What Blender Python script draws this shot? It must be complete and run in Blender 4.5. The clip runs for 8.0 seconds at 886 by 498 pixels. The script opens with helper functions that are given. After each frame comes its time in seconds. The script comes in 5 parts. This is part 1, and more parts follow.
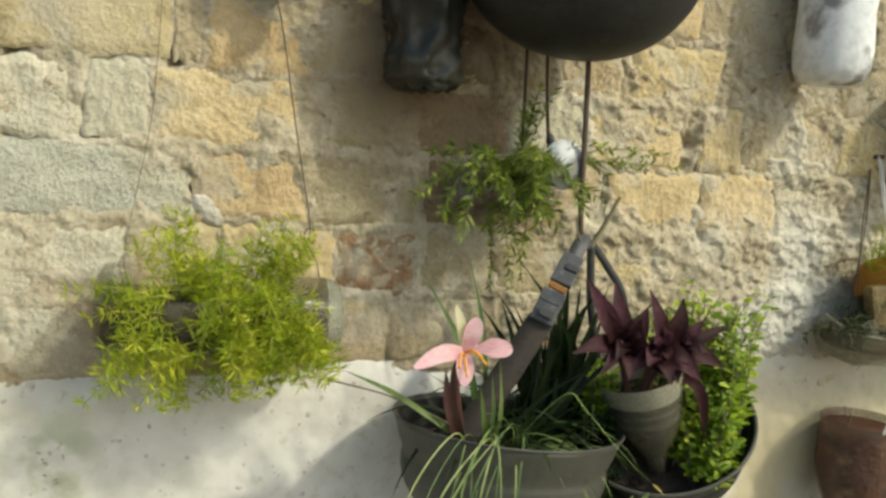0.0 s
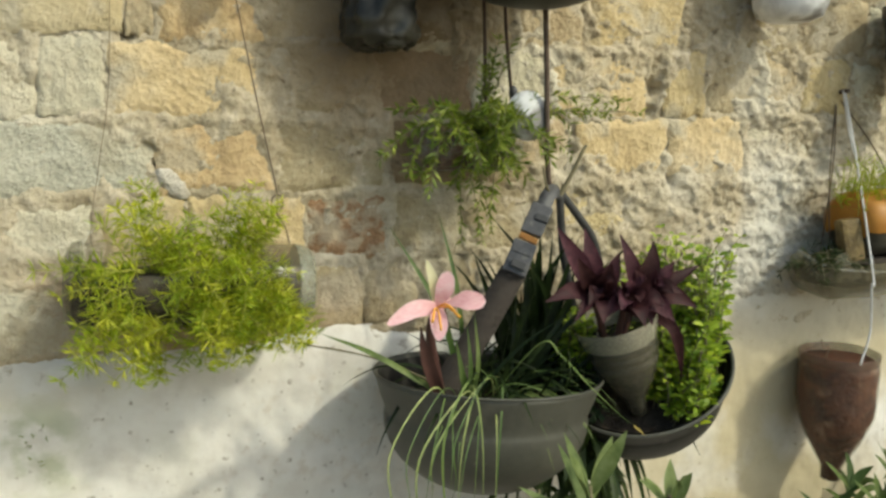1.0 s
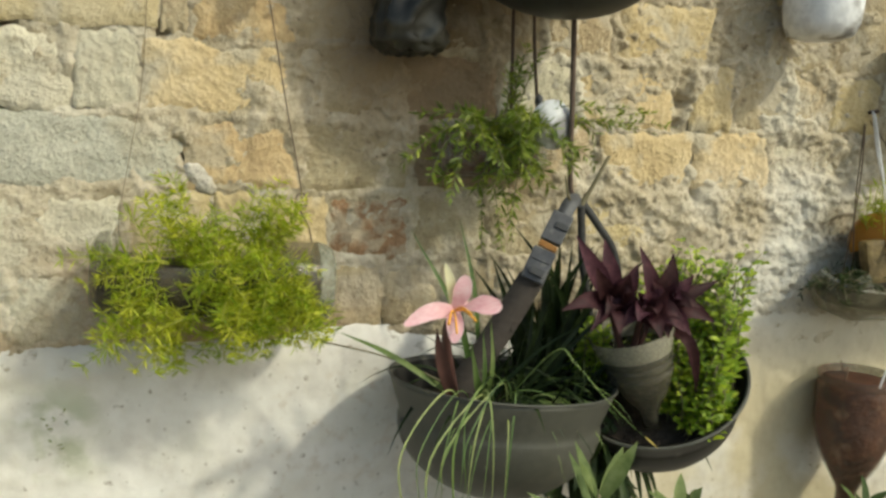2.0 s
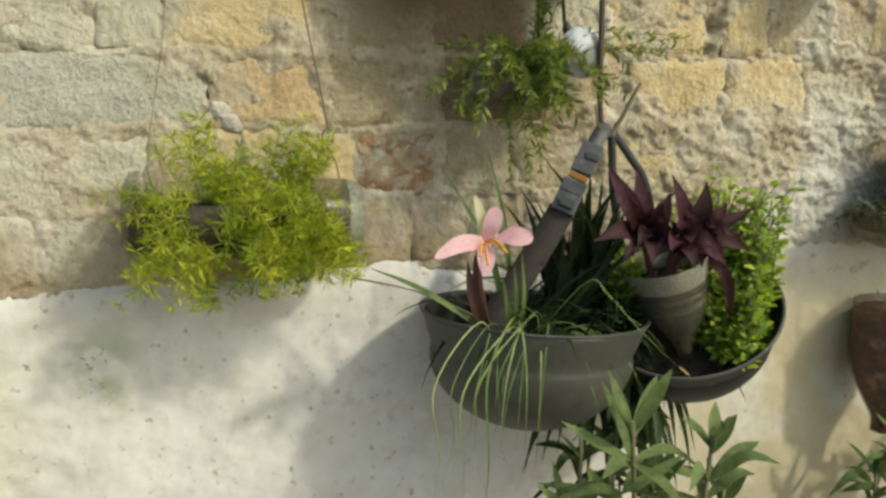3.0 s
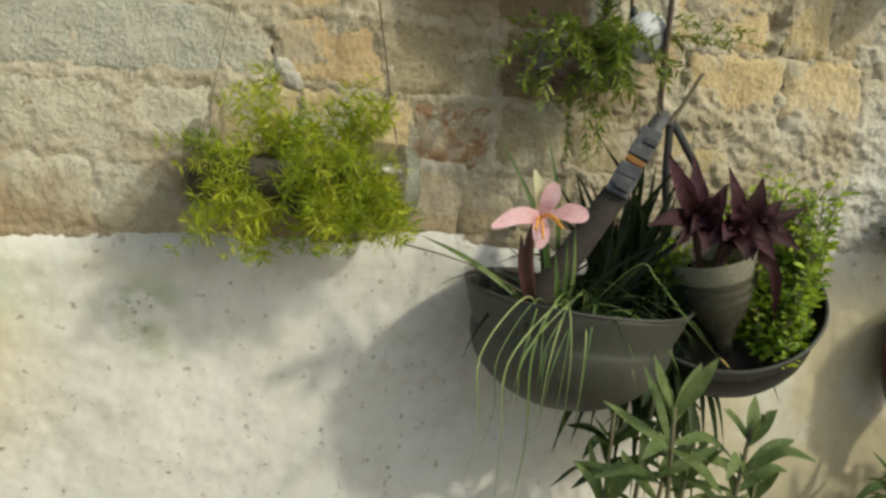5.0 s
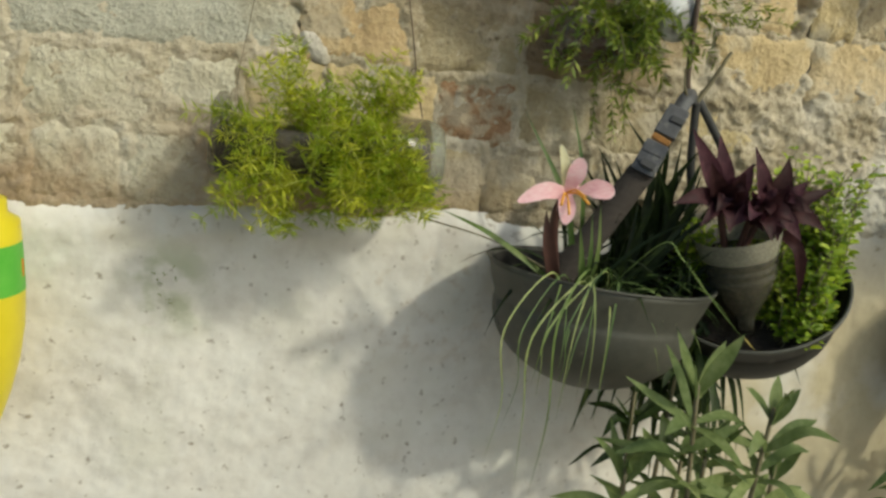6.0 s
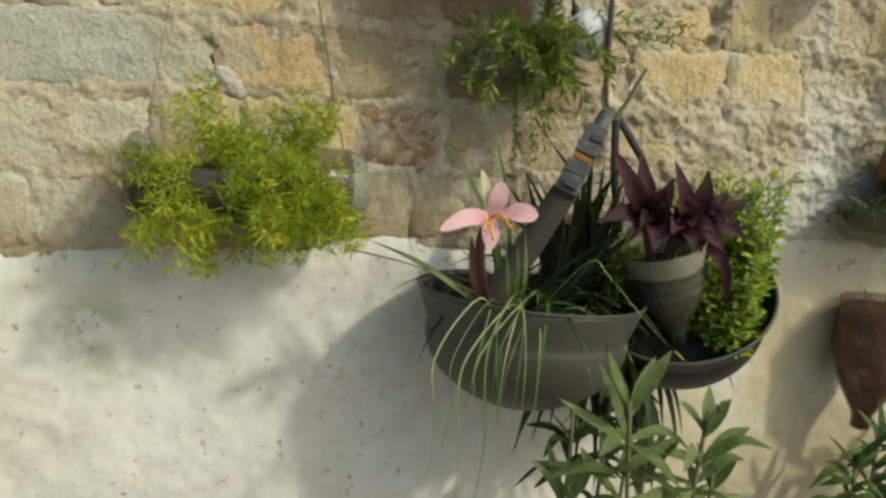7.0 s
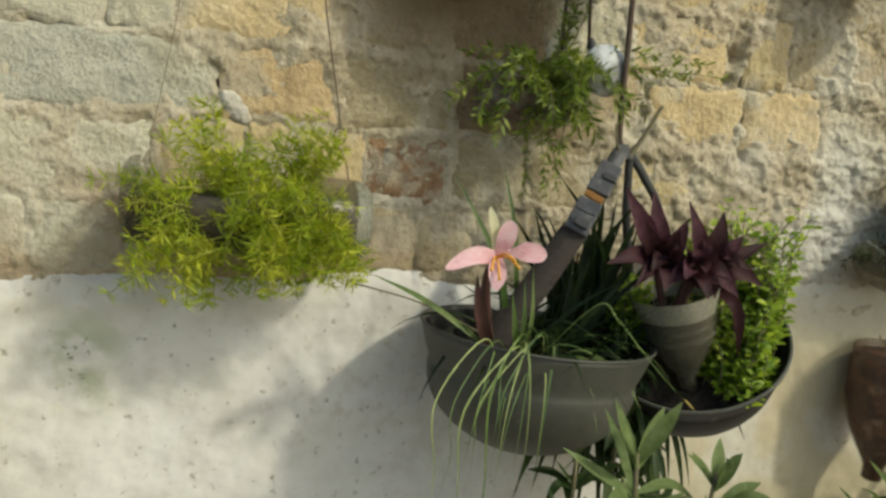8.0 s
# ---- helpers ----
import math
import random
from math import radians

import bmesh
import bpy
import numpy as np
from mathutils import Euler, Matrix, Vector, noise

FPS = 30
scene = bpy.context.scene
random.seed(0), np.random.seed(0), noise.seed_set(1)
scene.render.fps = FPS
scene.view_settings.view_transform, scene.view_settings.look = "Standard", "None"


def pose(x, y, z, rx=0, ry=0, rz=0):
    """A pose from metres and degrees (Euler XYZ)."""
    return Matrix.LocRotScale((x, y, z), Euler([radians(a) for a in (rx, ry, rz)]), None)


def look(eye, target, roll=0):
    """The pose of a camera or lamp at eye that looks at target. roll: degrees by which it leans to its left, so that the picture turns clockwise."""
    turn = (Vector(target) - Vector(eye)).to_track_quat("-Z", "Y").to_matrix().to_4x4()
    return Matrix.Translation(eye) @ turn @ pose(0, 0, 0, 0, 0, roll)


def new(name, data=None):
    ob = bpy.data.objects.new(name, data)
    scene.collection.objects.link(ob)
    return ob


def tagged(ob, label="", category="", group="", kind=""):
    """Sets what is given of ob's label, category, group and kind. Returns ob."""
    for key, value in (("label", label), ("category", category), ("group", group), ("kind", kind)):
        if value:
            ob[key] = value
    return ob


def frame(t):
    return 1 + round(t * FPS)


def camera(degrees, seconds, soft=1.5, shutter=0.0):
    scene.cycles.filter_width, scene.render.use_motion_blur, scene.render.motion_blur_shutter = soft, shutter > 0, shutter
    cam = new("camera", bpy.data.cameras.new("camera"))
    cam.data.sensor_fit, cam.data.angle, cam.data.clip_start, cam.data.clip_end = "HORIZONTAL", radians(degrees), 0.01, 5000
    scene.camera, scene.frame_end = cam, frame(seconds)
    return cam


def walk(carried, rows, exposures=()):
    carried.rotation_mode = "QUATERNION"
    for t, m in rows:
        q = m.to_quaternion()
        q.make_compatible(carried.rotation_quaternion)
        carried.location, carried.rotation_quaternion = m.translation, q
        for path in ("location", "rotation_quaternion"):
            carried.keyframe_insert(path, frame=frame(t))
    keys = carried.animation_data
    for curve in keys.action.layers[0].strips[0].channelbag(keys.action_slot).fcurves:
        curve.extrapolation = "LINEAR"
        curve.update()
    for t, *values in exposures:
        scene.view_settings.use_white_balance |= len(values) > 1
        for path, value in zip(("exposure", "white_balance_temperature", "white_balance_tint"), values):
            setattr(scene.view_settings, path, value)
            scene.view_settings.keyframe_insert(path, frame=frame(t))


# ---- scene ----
cam = camera(58.0, 8.0, soft=2.85)
PATH = [
    (0, (-0.4, -0.896, 1.414), (0.275, 0.969, 1.162), 3.5),
    (0.1, (-0.3984, -0.8948, 1.4339), (0.2758, 0.9733, 1.1983), 0.83),
    (0.2, (-0.3962, -0.9005, 1.4393), (0.2929, 0.9677, 1.2525), -1.82),
    (0.3, (-0.3904, -0.9053, 1.4321), (0.3003, 0.9621, 1.2432), -3.19),
    (0.4, (-0.3908, -0.9081, 1.4165), (0.2963, 0.9589, 1.2108), -3.34),
    (0.5, (-0.389, -0.91, 1.405), (0.276, 0.959, 1.154), -1.5),
    (0.6, (-0.3949, -0.909, 1.3924), (0.2718, 0.9514, 1.0852), -0.08),
    (0.7, (-0.3916, -0.9085, 1.3933), (0.2745, 0.9409, 1.0245), 1.08),
    (0.8, (-0.3883, -0.9022, 1.3962), (0.3097, 0.9321, 1.011), 1.57),
    (0.9, (-0.3863, -0.9016, 1.3989), (0.3197, 0.9368, 1.0494), 1.26),
    (1, (-0.383, -0.906, 1.398), (0.32, 0.94, 1.08), -0.1),
    (1.2, (-0.3751, -0.9041, 1.4041), (0.3628, 0.9311, 1.1079), 0.18),
    (1.3, (-0.3722, -0.9041, 1.4027), (0.3706, 0.933, 1.1324), 2.12),
    (1.5, (-0.371, -0.908, 1.399), (0.332, 0.944, 1.12), 1.8),
    (1.7, (-0.3765, -0.9095, 1.4006), (0.2876, 0.9518, 1.0932), 1.57),
    (1.8, (-0.3787, -0.9122, 1.3996), (0.2801, 0.9535, 1.1077), 2.34),
    (2, (-0.382, -0.915, 1.397), (0.266, 0.952, 1.093), 2),
    (2.2, (-0.379, -0.915, 1.388), (0.251, 0.948, 1.025), 2.7),
    (3.3, (-0.393, -0.908, 1.381), (0.179, 0.957, 0.939), -0.1),
    (3.5, (-0.404, -0.906, 1.382), (0.144, 0.966, 0.938), 0.7),
    (3.8, (-0.4124, -0.9037, 1.3739), (0.1419, 0.966, 0.9301), 1.53),
    (4, (-0.413, -0.905, 1.373), (0.133, 0.962, 0.91), 2.6),
    (4.2, (-0.407, -0.911, 1.379), (0.149, 0.957, 0.926), 2.7),
    (5.3, (-0.431, -0.905, 1.351), (0.125, 0.962, 0.901), 5.4),
    (5.5, (-0.431, -0.908, 1.352), (0.11, 0.966, 0.905), 4.7),
    (5.8, (-0.4356, -0.908, 1.3436), (0.1065, 0.9598, 0.877), 5.34),
    (6, (-0.439, -0.908, 1.341), (0.091, 0.96, 0.863), 5.6),
    (6.2, (-0.4333, -0.9106, 1.3466), (0.1243, 0.9563, 0.895), 5.07),
    (6.3, (-0.4301, -0.9105, 1.3486), (0.1472, 0.9537, 0.9108), 5.35),
    (6.5, (-0.427, -0.905, 1.352), (0.17, 0.951, 0.908), 4.9),
    (6.8, (-0.4157, -0.9048, 1.3578), (0.213, 0.9423, 0.9186), 3.89),
    (7, (-0.412, -0.904, 1.357), (0.232, 0.938, 0.919), 3.2),
    (7.2, (-0.4124, -0.9033, 1.356), (0.226, 0.9434, 0.9289), 3.34),
    (7.3, (-0.4137, -0.9017, 1.3529), (0.2258, 0.9424, 0.9167), 3.35),
    (7.5, (-0.418, -0.901, 1.352), (0.198, 0.945, 0.891), 4.4),
    (7.7, (-0.4189, -0.896, 1.3525), (0.1603, 0.9585, 0.8777), 3.27),
    (7.8, (-0.4143, -0.8924, 1.3587), (0.1891, 0.9688, 0.9441), 5.49),
    (7.9, (-0.4104, -0.8884, 1.3616), (0.2085, 0.974, 0.9765), 6.47),
    (8, (-0.404, -0.876, 1.369), (0.229, 0.981, 0.976), 5),
]
walk(cam, [(t, look(eye, target, roll)) for t, eye, target, roll in PATH],
     [(0.0, 0.26, 6500, -1.6), (2.0, 0.18, 6500, -1.6), (3.5, 0.06, 6500, -1.6), (5.5, -0.11, 6500, -1.6), (8.0, -0.05, 6500, -1.6)])

# ---- light ----
world = bpy.data.worlds.new("sky")
scene.world = world
world.use_nodes = True
sky = world.node_tree.nodes.new("ShaderNodeTexSky")
sky.sky_type, sky.sun_disc = "NISHITA", False
SUN_WAY = Vector((-0.9, 1.0, -1.15)).normalized()
sky.sun_elevation = math.asin(-SUN_WAY.z)
sky.sun_rotation = math.atan2(-SUN_WAY.x, -SUN_WAY.y)
sky.air_density, sky.dust_density = 1.2, 3.0
background = world.node_tree.nodes["Background"]
world.node_tree.links.new(sky.outputs[0], background.inputs[0])
background.inputs[1].default_value = 0.15
sun = new("sun", bpy.data.lights.new("sun", "SUN"))
sun.data.energy, sun.data.angle, sun.data.color = 2.12, radians(2.6), (1.0, 0.9, 0.74)
sun.matrix_world = look((3, -2.2, 3.2), Vector((3, -2.2, 3.2)) + SUN_WAY)


# ---- materials ----
def material(name, colours, scale=30.0, rough=0.8, bump=0.3, fine=4.0, metal=0.0, vary=0.0, island=False, thin=0.0, stretch=(1, 1, 1), spec=0.4, specks=None, stain=None, relief=0.004):
    """A node material: colours blended by two noises, relief, spread of tone from piece to piece, and light let through thin leaves."""
    m = bpy.data.materials.new(name)
    m.use_nodes = True
    n, l = m.node_tree.nodes, m.node_tree.links
    p = n["Principled BSDF"]
    co = n.new("ShaderNodeTexCoord")
    mp = n.new("ShaderNodeMapping")
    mp.inputs["Scale"].default_value = stretch
    l.new(co.outputs["Object"], mp.inputs["Vector"])
    broad, grain = n.new("ShaderNodeTexNoise"), n.new("ShaderNodeTexNoise")
    for tex, k, detail in ((broad, scale, 4.0), (grain, scale * fine, 6.0)):
        tex.inputs["Scale"].default_value, tex.inputs["Detail"].default_value, tex.inputs["Roughness"].default_value = k, detail, 0.6
        l.new(mp.outputs[0], tex.inputs["Vector"])
    both = n.new("ShaderNodeMath")
    both.operation = "MULTIPLY_ADD"
    l.new(grain.outputs[0], both.inputs[0])
    both.inputs[1].default_value = 0.45
    half = n.new("ShaderNodeMath")
    half.operation = "MULTIPLY"
    half.inputs[1].default_value = 0.55
    l.new(broad.outputs[0], half.inputs[0])
    l.new(half.outputs[0], both.inputs[2])
    ramp = n.new("ShaderNodeValToRGB")
    while len(ramp.color_ramp.elements) < len(colours):
        ramp.color_ramp.elements.new(0.5)
    for k, c in enumerate(colours):
        e = ramp.color_ramp.elements[k]
        e.position = 0.3 + 0.4 * k / max(1, len(colours) - 1)
        e.color = (*c, 1)
    l.new(both.outputs[0], ramp.inputs[0])
    colour = ramp.outputs[0]
    if vary:
        hsv = n.new("ShaderNodeHueSaturation")
        if island:
            src = n.new("ShaderNodeNewGeometry").outputs["Random Per Island"]
        else:
            src = n.new("ShaderNodeObjectInfo").outputs["Random"]
        val = n.new("ShaderNodeMapRange")
        val.inputs[3].default_value, val.inputs[4].default_value = 1 - vary, 1 + vary
        l.new(src, val.inputs[0])
        l.new(val.outputs[0], hsv.inputs["Value"])
        hue = n.new("ShaderNodeMapRange")
        hue.inputs[3].default_value, hue.inputs[4].default_value = 0.5 + 0.04 * vary, 0.5 - 0.06 * vary
        l.new(src, hue.inputs[0])
        l.new(hue.outputs[0], hsv.inputs["Hue"])
        l.new(colour, hsv.inputs["Color"])
        colour = hsv.outputs[0]
    for extra in (specks, stain):
        if extra:
            tint, size, edge, strength = extra
            tex = n.new("ShaderNodeTexNoise")
            tex.inputs["Scale"].default_value, tex.inputs["Detail"].default_value = size, 5.0
            l.new(co.outputs["Object"], tex.inputs["Vector"])
            step = n.new("ShaderNodeMapRange")
            step.inputs[1].default_value, step.inputs[2].default_value, step.inputs[4].default_value = edge, edge + 0.1, strength
            l.new(tex.outputs[0], step.inputs[0])
            mix = n.new("ShaderNodeMix")
            mix.data_type = "RGBA"
            l.new(step.outputs[0], mix.inputs[0])
            l.new(colour, mix.inputs[6])
            mix.inputs[7].default_value = (*tint, 1)
            colour = mix.outputs[2]
    l.new(colour, p.inputs["Base Color"])
    p.inputs["Metallic"].default_value = metal
    p.inputs["Specular IOR Level"].default_value = spec
    gloss = n.new("ShaderNodeMapRange")
    gloss.inputs[3].default_value, gloss.inputs[4].default_value = max(0.02, rough - 0.12), min(1, rough + 0.12)
    l.new(grain.outputs[0], gloss.inputs[0])
    l.new(gloss.outputs[0], p.inputs["Roughness"])
    if bump:
        b = n.new("ShaderNodeBump")
        b.inputs["Strength"].default_value, b.inputs["Distance"].default_value = bump, relief
        l.new(both.outputs[0], b.inputs["Height"])
        l.new(b.outputs[0], p.inputs["Normal"])
    if thin:
        t = n.new("ShaderNodeBsdfTranslucent")
        l.new(colour, t.inputs[0])
        mixed = n.new("ShaderNodeMixShader")
        mixed.inputs[0].default_value = thin
        l.new(p.outputs[0], mixed.inputs[1])
        l.new(t.outputs[0], mixed.inputs[2])
        l.new(mixed.outputs[0], n["Material Output"].inputs[0])
    return m


def clear_plastic(name, tint, rough=0.12, clear=0.75, wrinkle=0.25):
    """Dirty see-through plastic: part of the light passes straight, the rest meets a glossy, dusty film."""
    m = material(name, [tint, tuple(c * 0.7 for c in tint)], 40, rough, wrinkle, spec=0.6)
    n, l = m.node_tree.nodes, m.node_tree.links
    through_it = n.new("ShaderNodeBsdfTransparent")
    through_it.inputs[0].default_value = (0.94, 0.95, 0.93, 1)
    film = n.new("ShaderNodeTexNoise")
    film.inputs["Scale"].default_value = 25
    rng = n.new("ShaderNodeMapRange")
    rng.inputs[1].default_value, rng.inputs[2].default_value = 0.3, 0.7
    rng.inputs[3].default_value, rng.inputs[4].default_value = clear + 0.12, clear - 0.2
    l.new(film.outputs[0], rng.inputs[0])
    mixed = n.new("ShaderNodeMixShader")
    l.new(rng.outputs[0], mixed.inputs[0])
    l.new(n["Principled BSDF"].outputs[0], mixed.inputs[1])
    l.new(through_it.outputs[0], mixed.inputs[2])
    l.new(mixed.outputs[0], n["Material Output"].inputs[0])
    return m


MORTAR = material("mortar", [(0.24, 0.185, 0.115), (0.385, 0.325, 0.22), (0.50, 0.432, 0.315), (0.615, 0.56, 0.455)], 20, 0.95, 1.0, 6, relief=0.010, specks=((0.15, 0.11, 0.065), 90, 0.615, 0.8), stain=((0.60, 0.58, 0.50), 6, 0.54, 0.55))
BRICK = {
    "y": material("yellow_brick", [(0.37, 0.28, 0.145), (0.54, 0.43, 0.235), (0.63, 0.53, 0.335)], 20, 0.92, 0.95, 7, relief=0.009, vary=0.10, stain=((0.49, 0.44, 0.33), 15, 0.52, 0.85), specks=((0.21, 0.145, 0.08), 60, 0.66, 0.6)),
    "o": material("orange_brick", [(0.34, 0.24, 0.125), (0.50, 0.375, 0.20), (0.57, 0.465, 0.29)], 18, 0.92, 0.95, 7, relief=0.009, vary=0.1, stain=((0.42, 0.36, 0.255), 15, 0.51, 0.85), specks=((0.2, 0.14, 0.08), 60, 0.64, 0.6)),
    "t": material("tan_brick", [(0.29, 0.225, 0.13), (0.42, 0.345, 0.215), (0.51, 0.44, 0.305)], 20, 0.92, 1.0, 7, relief=0.009, vary=0.12, stain=((0.48, 0.43, 0.33), 12, 0.50, 0.85), specks=((0.17, 0.12, 0.075), 55, 0.63, 0.7)),
    # damp brown brick, painted darker to deepen the high helmet's shadow
    "d": material("shaded_damp_brick", [(0.155, 0.105, 0.06), (0.25, 0.178, 0.105), (0.34, 0.26, 0.17)], 18, 0.9, 1.0, 7, relief=0.009, vary=0.12, stain=((0.38, 0.33, 0.255), 12, 0.53, 0.7), specks=((0.10, 0.07, 0.04), 55, 0.62, 0.75)),
    "g": material("grey_render_stone", [(0.325, 0.315, 0.25), (0.46, 0.45, 0.365), (0.57, 0.56, 0.465)], 32, 0.95, 1.0, 6, relief=0.009, vary=0.05, stain=((0.50, 0.45, 0.33), 7, 0.55, 0.7)),
    "p": material("pale_stone", [(0.39, 0.35, 0.24), (0.55, 0.51, 0.38), (0.65, 0.62, 0.495)], 22, 0.95, 1.0, 7, relief=0.009, vary=0.08, specks=((0.24, 0.20, 0.14), 42, 0.62, 0.7), stain=((0.42, 0.40, 0.32), 9, 0.54, 0.7)),
    "r": material("red_brick", [(0.20, 0.115, 0.055), (0.295, 0.185, 0.10), (0.385, 0.285, 0.175)], 30, 0.95, 1.0, 6, relief=0.009, vary=0.1, stain=((0.42, 0.345, 0.245), 60, 0.47, 0.92), specks=((0.46, 0.39, 0.28), 24, 0.52, 0.85)),
}
PLASTER = material("white_plaster", [(0.545, 0.515, 0.47), (0.655, 0.635, 0.595), (0.705, 0.695, 0.66)], 9, 0.9, 0.35, 6, specks=((0.23, 0.19, 0.145), 80, 0.625, 0.8), stain=((0.57, 0.565, 0.49), 7, 0.53, 0.4), relief=0.006)


def patch(m, x0, x1, z0, z1, tint, strength, size, edge=0.45):
    """A stain of ragged outline on a wall material, lying between x0 and x1, z0 and z1, and fading over a third of that."""
    n, l = m.node_tree.nodes, m.node_tree.links
    where = n.new("ShaderNodeSeparateXYZ")
    l.new(n.new("ShaderNodeTexCoord").outputs["Object"], where.inputs[0])
    tex = n.new("ShaderNodeTexNoise")
    tex.inputs["Scale"].default_value, tex.inputs["Detail"].default_value = size, 6.0
    l.new(where.inputs[0].links[0].from_socket, tex.inputs["Vector"])
    ragged = n.new("ShaderNodeMapRange")
    ragged.inputs[1].default_value, ragged.inputs[2].default_value, ragged.inputs[4].default_value = edge, edge + 0.15, strength
    l.new(tex.outputs[0], ragged.inputs[0])
    mask = ragged.outputs[0]
    for axis, a, b in (("X", x0, x1), ("Z", z0, z1)):
        third = (b - a) / 3
        for lo, hi in ((a, a + third), (b, b - third)):
            fade = n.new("ShaderNodeMapRange")
            fade.interpolation_type = "SMOOTHSTEP"
            fade.inputs[1].default_value, fade.inputs[2].default_value = lo, hi
            l.new(where.outputs[axis], fade.inputs[0])
            times = n.new("ShaderNodeMath")
            times.operation = "MULTIPLY"
            l.new(mask, times.inputs[0])
            l.new(fade.outputs[0], times.inputs[1])
            mask = times.outputs[0]
    p = n["Principled BSDF"]
    mix = n.new("ShaderNodeMix")
    mix.data_type = "RGBA"
    l.new(mask, mix.inputs[0])
    l.new(p.inputs["Base Color"].links[0].from_socket, mix.inputs[6])
    mix.inputs[7].default_value = (*tint, 1)
    l.new(mix.outputs[2], p.inputs["Base Color"])


patch(PLASTER, -0.56, -0.44, 0.99, 1.13, (0.40, 0.42, 0.30), 0.8, 30, 0.42)  # green bloom round a crack
patch(PLASTER, -1.1, -0.1, 1.085, 1.20, (0.43, 0.375, 0.27), 0.45, 11, 0.44)  # soil washed down over the top edge
patch(PLASTER, -0.36, -0.08, 0.93, 1.14, (0.40, 0.30, 0.20), 0.4, 55, 0.56)  # brown scuff marks beside the helmet
patch(PLASTER, 0.0, 1.1, 0.55, 1.25, (0.46, 0.395, 0.245), 0.88, 5, 0.34)  # yellowed, dirty plaster; the tint also takes in the shrubs' dappled shade
for m in (MORTAR, BRICK["y"], BRICK["t"], BRICK["p"]):
    patch(m, 0.20, 0.85, 1.08, 1.40, (0.64, 0.62, 0.555), 0.75, 6, 0.40)  # splashes of whitewash
    patch(m, -1.05, -0.30, 1.08, 1.64, (0.55, 0.51, 0.405), 0.65, 6, 0.40)  # greyed lime bloom
    patch(m, -1.1, -0.38, 1.34, 1.78, (0.37, 0.345, 0.265), 0.5, 6, 0.40)  # grey weathering
    patch(m, -1.2, -0.10, 1.50, 1.95, (0.31, 0.27, 0.19), 0.8, 7, 0.36)  # sooty damp under the top of the wall
for m in (MORTAR, BRICK["p"], BRICK["t"], BRICK["o"]):
    patch(m, -1.1, 0.02, 1.10, 1.27, (0.33, 0.24, 0.15), 0.85, 8, 0.38)  # splashed soil above the plaster
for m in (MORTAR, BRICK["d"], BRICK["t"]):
    patch(m, -0.27, 0.06, 1.34, 1.68, (0.21, 0.15, 0.09), 0.85, 8, 0.33)  # the high helmet's shadow deepened in the colour, over brown damp below the pots
GROUND = material("earth", [(0.14, 0.11, 0.08), (0.24, 0.2, 0.15), (0.3, 0.27, 0.2)], 3, 0.95, 0.5)
GREY_HELMET = material("worn_grey_paint", [(0.046, 0.046, 0.038), (0.062, 0.062, 0.051), (0.081, 0.079, 0.065)], 14, 0.55, 0.08, 8, specks=((0.22, 0.2, 0.17), 60, 0.68, 0.5))
BLACK_HELMET = material("worn_black_plastic", [(0.011, 0.011, 0.0105), (0.019, 0.019, 0.018), (0.034, 0.034, 0.031)], 16, 0.5, 0.06, 8, spec=0.28, specks=((0.09, 0.085, 0.07), 50, 0.68, 0.5))
LINING = material("black_helmet_lining", [(0.008, 0.008, 0.007), (0.016, 0.015, 0.013), (0.03, 0.028, 0.024)], 30, 0.8, 0.3, 5)
STRAP = material("grey_webbing", [(0.032, 0.026, 0.022), (0.053, 0.044, 0.037)], 60, 0.9, 0.6, 6, stretch=(1, 1, 4))
BUCKLE = material("grey_buckle_plastic", [(0.04, 0.04, 0.043), (0.075, 0.075, 0.08), (0.13, 0.13, 0.135)], 30, 0.5, 0.25, 5, specks=((0.2, 0.19, 0.17), 70, 0.64, 0.6))
RUST = material("rusty_orange_felt", [(0.22, 0.10, 0.03), (0.36, 0.18, 0.05)], 60, 0.9, 0.6)
RUBBER = material("black_strap", [(0.03, 0.03, 0.032), (0.06, 0.06, 0.06)], 40, 0.55, 0.2)
IRON = material("rusty_iron_rod", [(0.07, 0.05, 0.04), (0.14, 0.10, 0.075)], 60, 0.75, 0.4, metal=0.2)
WIRE = material("thin_rusty_wire", [(0.10, 0.07, 0.045), (0.18, 0.13, 0.09)], 80, 0.7, 0.2, metal=0.3)
STRING = material("white_string", [(0.55, 0.55, 0.55), (0.72, 0.72, 0.72)], 120, 0.8, 0.3)
SOIL = material("dark_soil", [(0.015, 0.011, 0.008), (0.035, 0.026, 0.018), (0.07, 0.052, 0.035)], 60, 0.98, 1.0, 4)
RED_SOIL = material("reddish_soil", [(0.018, 0.008, 0.005), (0.085, 0.032, 0.018), (0.20, 0.09, 0.05)], 22, 0.42, 1.0, 5, specks=((0.42, 0.28, 0.19), 38, 0.60, 0.6), stain=((0.012, 0.007, 0.005), 26, 0.56, 0.8), relief=0.008)
CLOUDED = clear_plastic("ribbed_clouded_plastic", (0.105, 0.098, 0.072), 0.12, 0.34)
HAZY = clear_plastic("hazy_plastic", (0.17, 0.15, 0.10), 0.14, 0.68)
LIP_FILM = clear_plastic("whitish_plastic", (0.30, 0.285, 0.22), 0.25, 0.16, 0.1)
LIMED = material("limed_stone", [(0.42, 0.38, 0.31), (0.54, 0.50, 0.43), (0.63, 0.60, 0.54)], 30, 0.95, 1.0, 6, relief=0.009, stain=((0.40, 0.34, 0.25), 40, 0.52, 0.8))
